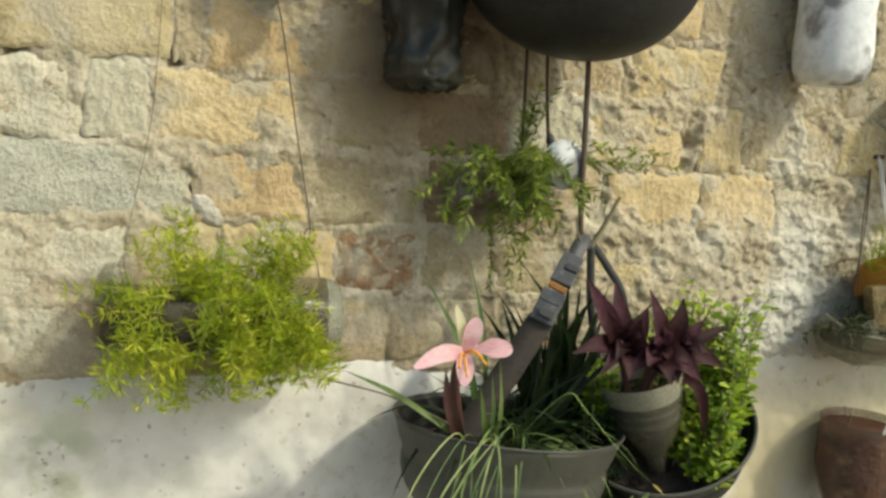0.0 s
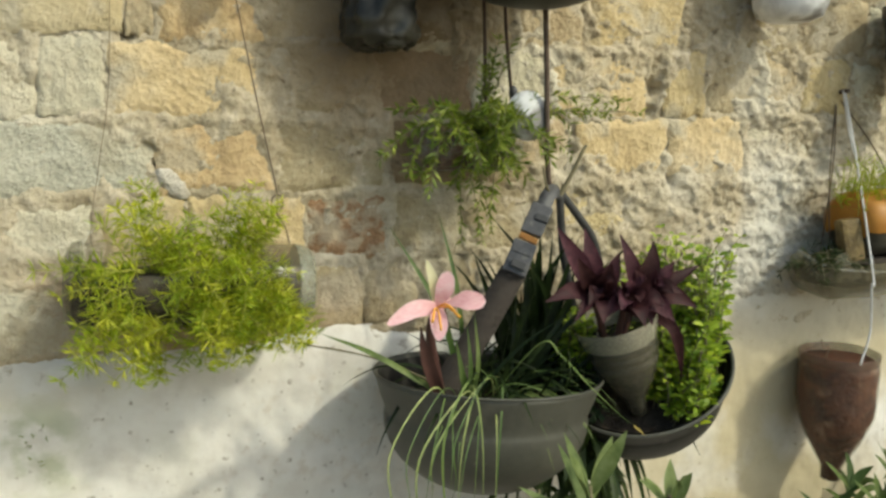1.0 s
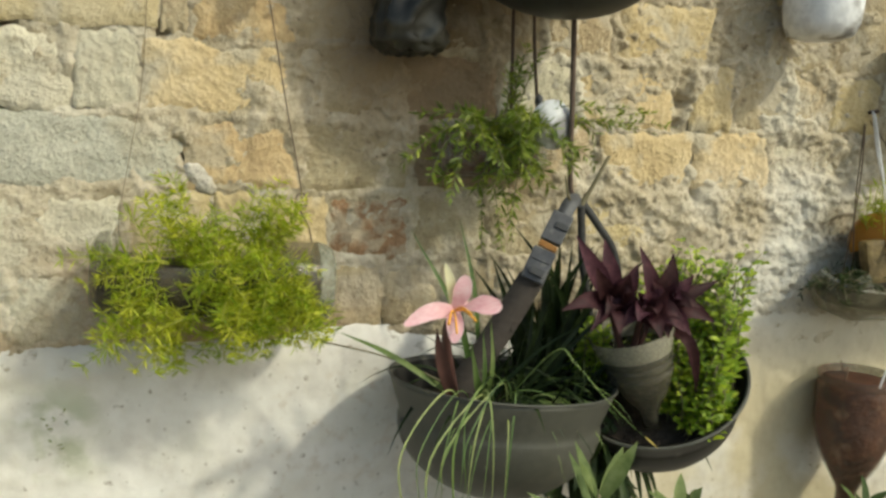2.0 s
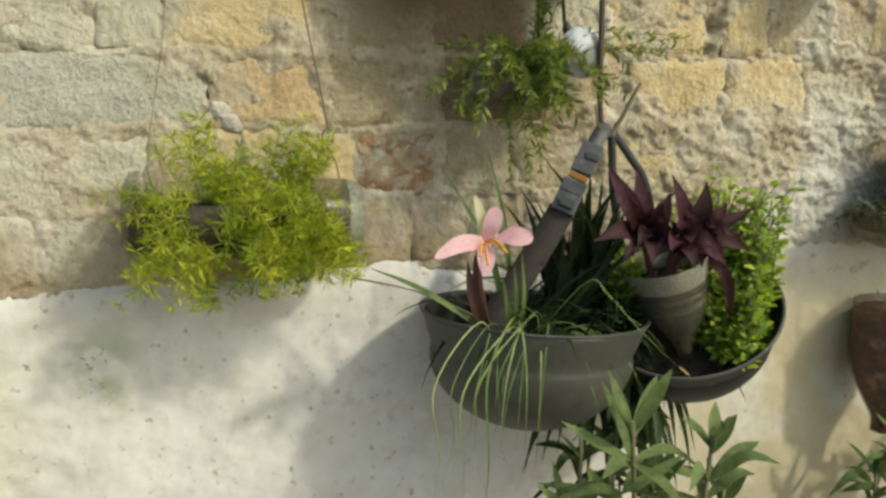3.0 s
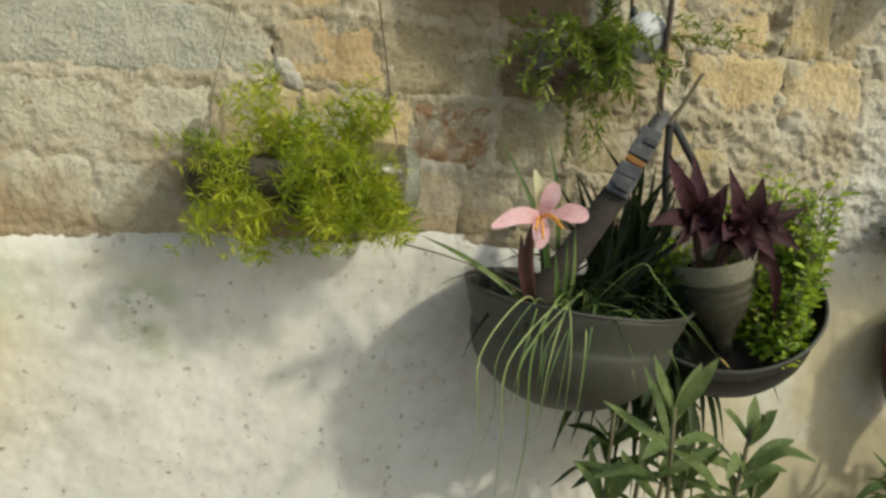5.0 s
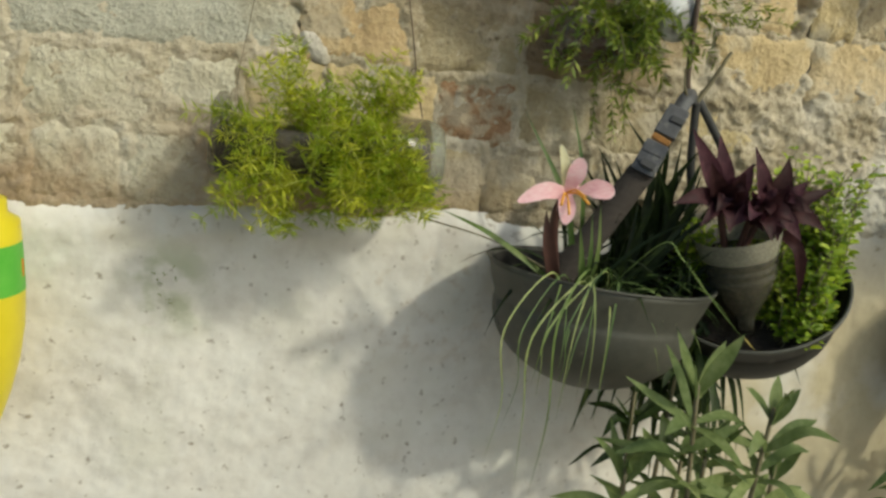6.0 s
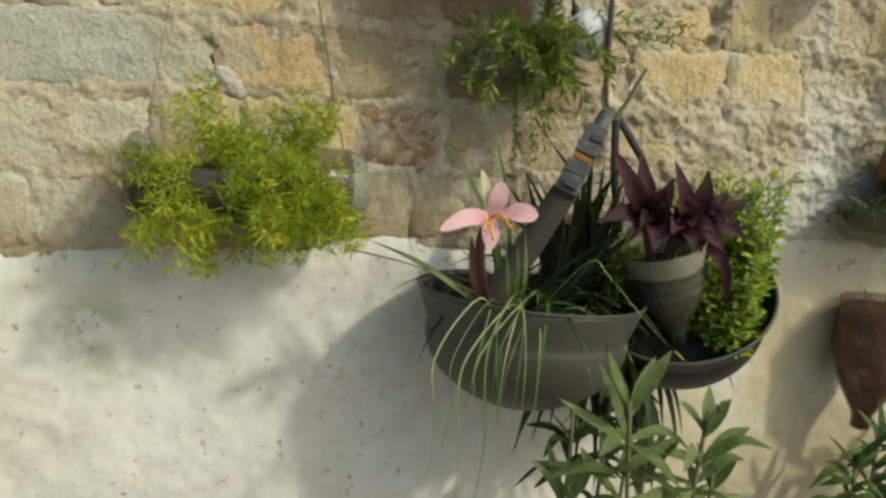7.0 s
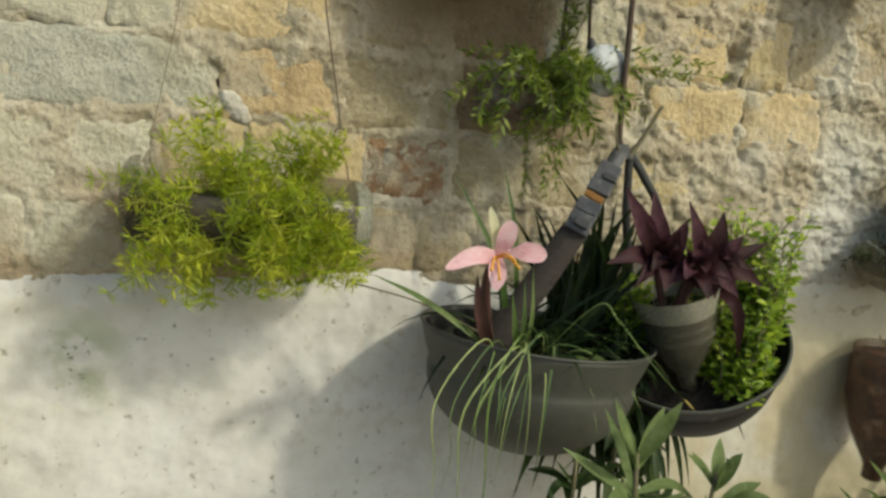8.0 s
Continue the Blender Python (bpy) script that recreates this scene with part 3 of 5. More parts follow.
buckle = part("buckle", block(bmesh.new(), (-0.014, -0.148, 1.236), (0.004, -0.142, 1.268), 0.026, 0.009, FACE), BUCKLE, strap, "weathered grey plastic buckle", smooth=False)
part("buckle_slot", block(bmesh.new(), (-0.013, -0.1545, 1.243), (-0.008, -0.1525, 1.25), 0.016, 0.004, FACE, 0.001), RUBBER, buckle, smooth=False)
for u in (0.25, 0.62):
    q = Vector((-0.014, -0.148, 1.236)).lerp(Vector((0.004, -0.142, 1.268)), u) + Vector(FACE).normalized() * 0.0045
    part("buckle_bar", block(bmesh.new(), q, q + Vector((0.0022, 0.0007, 0.004)), 0.021, 0.0025, FACE, 0.0006), BUCKLE, buckle, smooth=False)
part("rust_band", block(bmesh.new(), (0.005, -0.1415, 1.269), (0.009, -0.1405, 1.275), 0.021, 0.006, FACE), RUST, buckle, "orange-brown rusted loop", smooth=False)
buckle_2 = part("buckle", block(bmesh.new(), (0.010, -0.14, 1.276), (0.030, -0.13, 1.305), 0.024, 0.009, FACE), BUCKLE, strap, "weathered grey plastic buckle", smooth=False)
part("buckle_slot", block(bmesh.new(), (0.021, -0.142, 1.290), (0.025, -0.140, 1.296), 0.015, 0.004, FACE, 0.001), RUBBER, buckle_2, smooth=False)
part("strap_end", band(bmesh.new(), curve((0.030, -0.13, 1.304), (0.046, -0.117, 1.318), APEX), 0.017, 0.003, FACE), BUCKLE, helmet_a)
part("rear_strap", band(bmesh.new(), curve(APEX, (0.093, -0.098, 1.288), (0.122, -0.09, 1.25), (0.15, -0.07, 1.17), (0.16, -0.06, 1.09)), 0.009, 0.003, FACE), RUBBER, helmet_b, "thin black strap")
part("rear_strap", band(bmesh.new(), curve(APEX, (0.070, -0.1, 1.28), (0.077, -0.095, 1.24), (0.10, -0.08, 1.17), (0.115, -0.05, 1.10)), 0.009, 0.003, FACE), RUBBER, helmet_b, "thin black strap")
part("strap_slot", block(bmesh.new(), (-0.141, -0.124, 1.056), (-0.145, -0.120, 1.084), 0.009, 0.005, (-0.8, -0.6, 0)), RUBBER, helmet_a, "dark strap slot")

rod = thing("hanging_rod", (0.045, -0.1, 1.53), "bent rusty iron rod the helmets hang on", "rod")
part("shaft", tube(bmesh.new(), curve((0.043, -0.1, 1.56), (0.047, -0.101, 1.45), (0.05, -0.102, 1.345), (0.055, -0.104, 1.322), (0.066, -0.104, 1.314), (0.074, -0.1, 1.325)), 0.0032), IRON, rod)
twig = thing("dry_twig", (0.07, -0.1, 1.315), "dry brown twig caught in the strap", "twig")
part("stick", tube(bmesh.new(), curve((0.062, -0.108, 1.312), (0.078, -0.108, 1.338), (0.09, -0.109, 1.362), (0.095, -0.109, 1.37)), 0.003, 7, 0.0018), BARK, twig)
part("side_shoot", tube(bmesh.new(), curve((0.048, -0.116, 1.31), (0.040, -0.117, 1.328), (0.036, -0.117, 1.348)), 0.002, 6, 0.001), BARK, twig)

for k, a in enumerate((0.3, 2.2, 4.7)):
    rim_at = HAT_POSE @ Vector((0.149 * math.cos(a), 0.149 * 0.7 * math.sin(a), 0.162))
    part("hanging_wire", tube(bmesh.new(), [rim_at, rim_at.lerp(Vector((0.01, -0.02, 1.98)), 0.5), (0.01, 0.005, 1.98)], 0.0012, 6), WIRE, hat)

# white lettering on the high helmet
for glyph, spot, out in (("N", (0.089, -0.2005, 1.584), (0.34, -0.89, -0.3)), ("O", (0.107, -0.1925, 1.587), (0.49, -0.81, -0.31))):
    text = bpy.data.curves.new("letter", "FONT")
    text.body, text.size, text.extrude, text.align_x = glyph, 0.026, 0.0004, "CENTER"
    carrier = new("letter", text)
    bpy.context.view_layer.update()
    me = bpy.data.meshes.new_from_object(carrier.evaluated_get(bpy.context.evaluated_depsgraph_get()))
    bpy.data.objects.remove(carrier)
    out = Vector(out).normalized()
    right = Vector((0, 0, 1)).cross(out).normalized()
    m = Matrix((right, out.cross(right), out)).transposed().to_4x4()
    m.translation = Vector(spot) + out * 0.0012
    me.transform(Matrix.Translation(-ORIGIN[hat.name]) @ m @ pose(0, 0, 0, 0, 0, 8))
    letter = new("letter", me)
    me.materials.append(INK)
    letter.parent = hat
    tagged(letter, "worn white painted letter")

# ---- bottles ----
def wires(ob, *lines, r=0.0007, mat=WIRE, name="wire"):
    for line in lines:
        part(name, tube(bmesh.new(), line, r, 6), mat, ob)


def lying_bottle(at, half, r, label, mat, soil=SOIL, tilt=0.0, yaw=0.0, neck=True):
    """A plastic bottle on its side, cut open along the top, with soil in it."""
    ob = thing("bottle_planter", at, label, "bottle planter", "hanging bottle planters")
    m = pose(*at, 0, 90 + tilt, yaw)
    prof = [(0.002, -half), (r * 0.7, -half), (r * 0.95, -half + 0.006), (r, -half + 0.015), (r * 0.985, -half * 0.4), (r, 0.0), (r * 0.985, half * 0.3), (r, half * 0.55), (r * 0.85, half * 0.8), (r * 0.5, half), (r * 0.34, half + 0.012), (r * 0.34, half + 0.03), (r * 0.28, half + 0.031)]
    if not neck:
        prof = prof[:8] + [(r * 0.97, half * 0.9), (r * 0.8, half), (0.002, half)]
    shell = lathe(bmesh.new(), prof, m, 32, 1, 1, 0.03)
    top = [f for f in shell.faces if f.calc_center_median().z > at[2] + r * 0.45 and abs(f.calc_center_median().x - at[0]) < half * 0.7]
    bmesh.ops.delete(shell, geom=top, context="FACES")
    part("shell", shell, mat, ob)
    fill = lathe(bmesh.new(), [(0.002, -half + 0.006), (r * 0.9, -half + 0.008), (r * 0.94, 0), (r * 0.92, half * 0.5), (r * 0.66, half * 0.84), (0.002, half * 0.96)], m, 24, 1, 1, 0.05)
    for v in fill.verts:
        v.co.z = min(v.co.z, at[2] + r * 0.35 + 0.004 * fbm(v.co.x, v.co.y, 60, 12))
    part("potting_soil", fill, soil, ob)
    if neck:
        part("cap", lathe(bmesh.new(), [(0.001, half + 0.016), (r * 0.42, half + 0.016), (r * 0.42, half + 0.034), (0.001, half + 0.035)], m, 20), MILKY, ob)
    return ob


fern_bottle = lying_bottle((-0.338, -0.066, 1.232), 0.118, 0.044, "clear plastic bottle on its side, cut open, holding fern", HAZY, tilt=4, neck=False)
part("base_ring", lathe(bmesh.new(), [(0.030, 0.1185), (0.034, 0.1215), (0.038, 0.1205), (0.0415, 0.113), (0.0435, 0.104)], pose(-0.338, -0.066, 1.232, 0, 94, 0), 36, 1, 1, 0.04), MILKY, fern_bottle, "clouded end of the bottle")
wires(fern_bottle, curve((-0.283, -0.006, 1.56), (-0.277, -0.02, 1.525), (-0.262, -0.04, 1.42), (-0.247, -0.055, 1.325), (-0.249, -0.058, 1.305), (-0.240, -0.06, 1.286), (-0.236, -0.062, 1.268)), r=0.0008)
wires(fern_bottle, curve((-0.395, -0.004, 1.60), (-0.405, -0.012, 1.44), (-0.418, -0.03, 1.36), (-0.43, -0.05, 1.29), (-0.425, -0.055, 1.26)), r=0.0004)
part("wire_loop", tube(bmesh.new(), [(-0.247 + 0.006 * math.cos(a), -0.057, 1.312 + 0.009 * math.sin(a)) for a in np.linspace(0, 6.28, 17)], 0.0008, 6), WIRE, fern_bottle)

sprig_bottle = lying_bottle((-0.03, -0.05, 1.372), 0.062, 0.034, "small plastic bottle planter wired up below the black helmet", CLEAR, soil=RED_SOIL, yaw=-8, neck=False)
wires(sprig_bottle, curve((-0.008, -0.05, 1.57), (-0.006, -0.05, 1.5), (-0.004, -0.05, 1.405)), curve((0.018, -0.05, 1.57), (0.021, -0.05, 1.5), (0.031, -0.05, 1.405)), r=0.0021, mat=IRON)
part("wire_knot", lathe(bmesh.new(), [(0.001, -0.006), (0.006, -0.003), (0.006, 0.004), (0.001, 0.008)], pose(-0.004, -0.052, 1.432), 12, wobble=0.2), IRON, sprig_bottle)
part("wire_knot", lathe(bmesh.new(), [(0.001, -0.006), (0.005, -0.003), (0.005, 0.004), (0.001, 0.008)], pose(0.03, -0.052, 1.430), 12, wobble=0.2), BUCKLE, sprig_bottle)
part("bottle_base", lathe(bmesh.new(), [(0.001, 0.0), (0.012, -0.001), (0.022, -0.004), (0.026, -0.012)], pose(0.030, -0.098, 1.404) @ turn_to((-0.15, -1, 0.1)), 24, 1, 1.1), WHITE_PAINT, sprig_bottle, "whitish bottle base")

tray = thing("bottle_planter", (0.645, -0.065, 1.185), "cut plastic bottle tray with an orange sleeve and grass", "bottle planter", "hanging bottle planters")
dish = lathe(bmesh.new(), [(0.004, -0.187), (0.028, -0.174), (0.046, -0.135), (0.054, -0.06), (0.054, 0.0), (0.055, 0.06), (0.055, 0.12), (0.05, 0.14), (0.002, 0.142)], pose(0.645, -0.065, 1.202, 0, 86.5, 0), 40, 1, 1, 0.04)
bmesh.ops.delete(dish, geom=[f for f in dish.faces if f.calc_center_median().z > 1.206 + 0.01 * (f.calc_center_median().x < 0.50)], context="FACES")
part("dish", dish, OLIVE_FILM, tray, "clear cut-open dish")
part("dish_lip", tube(bmesh.new(), curve((0.458, -0.066, 1.222), (0.468, -0.085, 1.210), (0.49, -0.105, 1.200), (0.54, -0.116, 1.194), (0.60, -0.119, 1.19), (0.70, -0.12, 1.186)), 0.0017, 6), CLEAR, tray)
heap = lathe(bmesh.new(), [(0.002, -0.19), (0.028, -0.17), (0.046, -0.10), (0.050, 0.0), (0.05, 0.06), (0.047, 0.12), (0.002, 0.13)], pose(0.645, -0.065, 1.213, 0, 86.5, 0), 28, 1, 1, 0.06)
for v in heap.verts:
    v.co.z = min(v.co.z, 1.203 + 0.008 * fbm(v.co.x, v.co.y, 40, 12))
part("potting_soil", heap, SOIL, tray)
part("inner_bottle", lathe(bmesh.new(), [(0.002, -0.002), (0.034, 0.0), (0.0455, 0.008), (0.0465, 0.03), (0.0455, 0.07), (0.0465, 0.11), (0.045, 0.13), (0.002, 0.131)], pose(0.553, -0.06, 1.250, 0, 88, 0), 40, 1, 1, 0.02), CUP_SOIL, tray, "dark soil-filled bottle lying in the dish")
sleeve = lathe(bmesh.new(), [(0.006, -0.006), (0.036, -0.004), (0.0475, 0.004), (0.0485, 0.03), (0.0478, 0.07), (0.0485, 0.11)], pose(0.553, -0.06, 1.250, 0, 88, 0), 48, 1, 1, 0.02)
bmesh.ops.delete(sleeve, geom=[f for f in sleeve.faces if f.calc_center_median().z < 1.243], context="FACES")
part("sleeve", sleeve, LABEL_ORANGE, tray, "orange printed sleeve")
part("tape", block(bmesh.new(), (0.541, -0.083, 1.203), (0.535, -0.074, 1.262), 0.028, 0.024, (-0.3, -1, 0.1), 0.006), TAPE, tray, "brown taped carton end", smooth=False)
wires(tray, curve((0.576, -0.002, 1.434), (0.56, -0.02, 1.33), (0.515, -0.05, 1.20)), curve((0.576, -0.002, 1.434), (0.545, -0.03, 1.31), (0.525, -0.06, 1.20)), curve((0.576, -0.002, 1.434), (0.64, -0.03, 1.34), (0.67, -0.05, 1.24)), r=0.0011)


def standing_bottle(at, r, prof, name, label, mat, category="bottle planter", soil=None, sx=1.0, wob=0.02, m=None):
    ob = thing(name, at, label, category, "hanging bottle planters")
    m = m or pose(*at)
    part("shell", lathe(bmesh.new(), prof, m, 40, sx, 1, wob), mat, ob)
    if soil:
        inner = [(max(q - 0.002, 0.0005), h + 0.001) for q, h in prof]
        part("potting_soil", lathe(bmesh.new(), inner[:-1] + [(0.0005, inner[-2][1] - 0.004)], m, 36, sx, 1, wob), soil, ob)
    return ob


BROWN = [(0.0005, 0.0), (0.0135, 0.001), (0.014, 0.02), (0.017, 0.028), (0.025, 0.045), (0.036, 0.068), (0.045, 0.091), (0.0505, 0.112), (0.052, 0.133), (0.0507, 0.156), (0.052, 0.18), (0.0508, 0.195), (0.0517, 0.207)]
brown = standing_bottle((0.546, -0.070, 0.875), 0.055, [(q * 1.04, h * 0.928) for q, h in BROWN], "bottle_planter", "upside-down clear bottle packed with reddish-brown soil on white string", THIN_FILM, soil=RED_SOIL, wob=0.06)
part("cut_rim", lathe(bmesh.new(), [(0.0533, 0.1806), (0.0537, 0.188), (0.0533, 0.194)], pose(0.546, -0.070, 0.875), 40, 1, 1, 0.05, inner=0.001), THIN_FILM, brown)
hook = thing("string_hanger", (0.576, -0.01, 1.434), "white string tied to a nail in the wall", "string")
part("nail", tube(bmesh.new(), [(0.576, 0.01, 1.436), (0.576, -0.022, 1.439)], 0.003, 8), IRON, hook)
part("string", tube(bmesh.new(), curve((0.576, -0.016, 1.439), (0.556, -0.07, 1.32), (0.536, -0.124, 1.188), (0.532, -0.126, 1.176), (0.541, -0.122, 1.111), (0.525, -0.124, 1.066)), 0.0015, 7), STRING, hook)
part("string", tube(bmesh.new(), curve((0.573, -0.016, 1.439), (0.572, -0.03, 1.39), (0.566, -0.05, 1.35)), 0.0014, 6), STRING, hook, "loose end of the knotted string")
part("twist", tube(bmesh.new(), curve((0.504, -0.075, 1.092), (0.511, -0.075, 1.077), (0.519, -0.075, 1.081), (0.516, -0.075, 1.067), (0.513, -0.073, 1.048)), 0.0012, 6), WIRE, hook)

WHITE = [(0.0005, 0.0), (0.03, 0.0), (0.046, 0.006), (0.053, 0.02), (0.055, 0.045), (0.0535, 0.09), (0.055, 0.14), (0.054, 0.2), (0.04, 0.25), (0.014, 0.29), (0.014, 0.31), (0.0005, 0.311)]
white = standing_bottle((0.421, -0.062, 1.524), 0.048, [(q * 0.88, h) for q, h in WHITE], "painted_bottle", "white-painted plastic bottle hanging on the wall", WHITE_PAINT, "bottle", wob=0.04)
wires(white, curve((0.421, -0.062, 1.80), (0.421, -0.02, 1.86), (0.421, 0.004, 1.88)), r=0.0015)

def dense(profile, n):
    """The same profile with n times as many rings."""
    out = []
    for (r0, h0), (r1, h1) in zip(profile, profile[1:]):
        out += [(r0 + (r1 - r0) * k / n, h0 + (h1 - h0) * k / n) for k in range(n)]
    return out + [profile[-1]]


BAG = [(0.0005, 0.0), (0.03, 0.002), (0.040, 0.01), (0.043, 0.03), (0.041, 0.06), (0.045, 0.1), (0.044, 0.13), (0.046, 0.14)]
bag = standing_bottle((-0.132, -0.055, 1.474), 0.045, dense(BAG, 5), "bottle_planter", "crumpled glossy black plastic planter half in shade", BLACK_FILM, wob=0.1)
for v in bag.children[0].data.vertices:
    crease = abs(noise.noise(Vector((v.co.x * 34, v.co.y * 34 + 5, v.co.z * 26)))) + 0.5 * abs(noise.noise(v.co * 80))
    v.co += v.normal * (0.006 - 0.022 * crease)
part("potting_soil", lathe(bmesh.new(), [(0.0005, 0.128), (0.03, 0.13), (0.042, 0.127)], pose(-0.132, -0.055, 1.474), 24, wobble=0.05), SOIL, bag)
wires(bag, curve((-0.134, -0.055, 1.61), (-0.134, -0.02, 1.74), (-0.134, 0.004, 1.76)))

CAPPED = [(0.0005, 0.018), (0.012, 0.019), (0.013, 0.03), (0.025, 0.042), (0.037, 0.056), (0.043, 0.075), (0.044, 0.12), (0.043, 0.17)]
capped = standing_bottle((-0.274, -0.045, 1.556), 0.038, CAPPED, "bottle_planter", "upside-down bottle of dark soil with a blue cap", DARK_FILM, soil=SOIL)
part("cap", lathe(bmesh.new(), [(0.0005, 0.0), (0.0145, 0.0), (0.015, 0.002), (0.015, 0.019), (0.0005, 0.02)], pose(-0.274, -0.045, 1.556), 24), BLUE, capped, "blue screw cap")
wires(capped, curve((-0.274, -0.045, 1.72), (-0.274, -0.02, 1.80), (-0.274, 0.004, 1.82)))

POT = [(0.0005, 0.0), (0.045, 0.0), (0.052, 0.004), (0.058, 0.05), (0.064, 0.10), (0.069, 0.104), (0.070, 0.118), (0.066, 0.119)]
pot = standing_bottle((0.664, -0.07, 1.437), 0.06, [(q * 0.86, h) for q, h in POT], "hanging_pot", "black plastic pot hanging high on the garden wall", RUBBER, "plant pot", soil=SOIL, wob=0.02)
wires(pot, curve((0.612, -0.07, 1.55), (0.642, -0.03, 1.64), (0.662, 0.004, 1.67)), curve((0.716, -0.07, 1.55), (0.682, -0.03, 1.64), (0.662, 0.004, 1.67)))

YB = (-0.678, -0.062, 0.885)
YELLOW_PROFILE = [(0.0005, 0.0), (0.014, 0.001), (0.014, 0.02), (0.020, 0.04), (0.032, 0.075), (0.041, 0.11), (0.0465, 0.148), (0.048, 0.185)]
yellow = standing_bottle(YB, 0.048, YELLOW_PROFILE, "painted_bottle", "yellow plastic bottle with a green label, hung neck down", YELLOW, "bottle", wob=0.0)
part("label_band", lathe(bmesh.new(), [(0.0482, 0.185), (0.0475, 0.205), (0.0462, 0.235)], pose(*YB), 40), GREEN_LABEL, yellow, "green label band")
part("top", lathe(bmesh.new(), [(0.0462, 0.235), (0.045, 0.255), (0.034, 0.262), (0.0335, 0.276), (0.0005, 0.278)], pose(*YB), 40), YELLOW, yellow)
part("print_patch", lathe(bmesh.new(), [(0.0488, 0.20), (0.0485, 0.218)], pose(*YB, 0, 0, -95), 4, 0.5, 1.0), ORANGE, yellow, "orange printed patch")
wires(yellow, curve((YB[0], YB[1], 1.163), (YB[0], -0.03, 1.3), (YB[0], 0.004, 1.33)))

# cut bottle standing in the black helmet
CUP = [(0.0005, 0.0), (0.011, 0.0), (0.0115, 0.016), (0.018, 0.028), (0.028, 0.045), (0.0355, 0.062)] + [(0.0375 + 0.0045 * k / 10 + 0.0011 * math.sin(k * 1.57), 0.067 + 0.0028 * k) for k in range(11)]
CUP_POSE = pose(0.140, -0.165, 1.066, 0, -18, 0)
cup = standing_bottle((0.140, -0.165, 1.066), 0.037, CUP, "cup_planter", "clouded cut bottle, neck down, holding the purple plant", CLOUDED, "planter", wob=0.015, m=CUP_POSE)
part("clear_top", lathe(bmesh.new(), [(0.0422, 0.0955), (0.0440, 0.101), (0.0455, 0.108), (0.0472, 0.116), (0.0478, 0.1205)], CUP_POSE, 40, 1, 1, 0.015), LIP_FILM, cup, "whitish empty upper edge")
part("potting_soil", lathe(bmesh.new(), [(max(q - 0.003, 0.0005), h * 0.9 + 0.003) for q, h in CUP[:-1]] + [(0.0005, 0.09)], CUP_POSE, 30), CUP_SOIL, cup)

# ---- plants ----
def arch(a, way, size, droop, n=8, wander=0.12):
    """Points of a stem that sets out along way and bends down by its own weight."""
    p, v = Vector(a), Vector(way).normalized()
    out = [p.copy()]
    for k in range(n):
        v = (v + Vector((random.gauss(0, wander), random.gauss(0, wander), random.gauss(0, wander) - droop)) / n * 2).normalized()
        p = p + v * size / n
        if p.y > -0.012:
            p.y = -0.012
            v.y = -abs(v.y)
        out.append(p.copy())
    return out


def feather_plant(name, at, label, starts, count, size, needles, leaf, width, ways, mat, stem_mat, droop=0.6, seed=1):
    """Many arching stems set about with needles in tufts."""
    random.seed(seed)
    ob = thing(name, at, label, "plant")
    stems, leaves = bmesh.new(), bmesh.new()
    for _ in range(count):
        a = Vector([random.uniform(*q) for q in starts])
        w = Vector([random.uniform(*q) for q in ways])
        pts = arch(a, w, size * random.uniform(0.55, 1.1), droop * random.uniform(0.4, 1.3), 9)
        tube(stems, pts, 0.0009, 4, 0.0004)
        for _ in range(needles):
            u = random.uniform(0.15, 1.0)
            u *= len(pts) - 1.001
            k = int(u)
            p = pts[k].lerp(pts[k + 1], u - k)
            fwd = (pts[k + 1] - pts[k]).normalized()
            side = Vector((random.gauss(0, 1), random.gauss(0, 1), random.gauss(0, 1)))
            side = (side - fwd * side.dot(fwd)).normalized()
            tip = p + (side * random.uniform(0.4, 1.0) + fwd * random.uniform(0.2, 0.9)).normalized() * leaf * random.uniform(0.6, 1.3)
            needle(leaves, p, tip - p, (tip - p).length, width * random.uniform(0.7, 1.2))
    part("stalk_mass", stems, stem_mat, ob, kind="stuff")
    part("foliage", leaves, mat, ob, kind="stuff")
    return ob


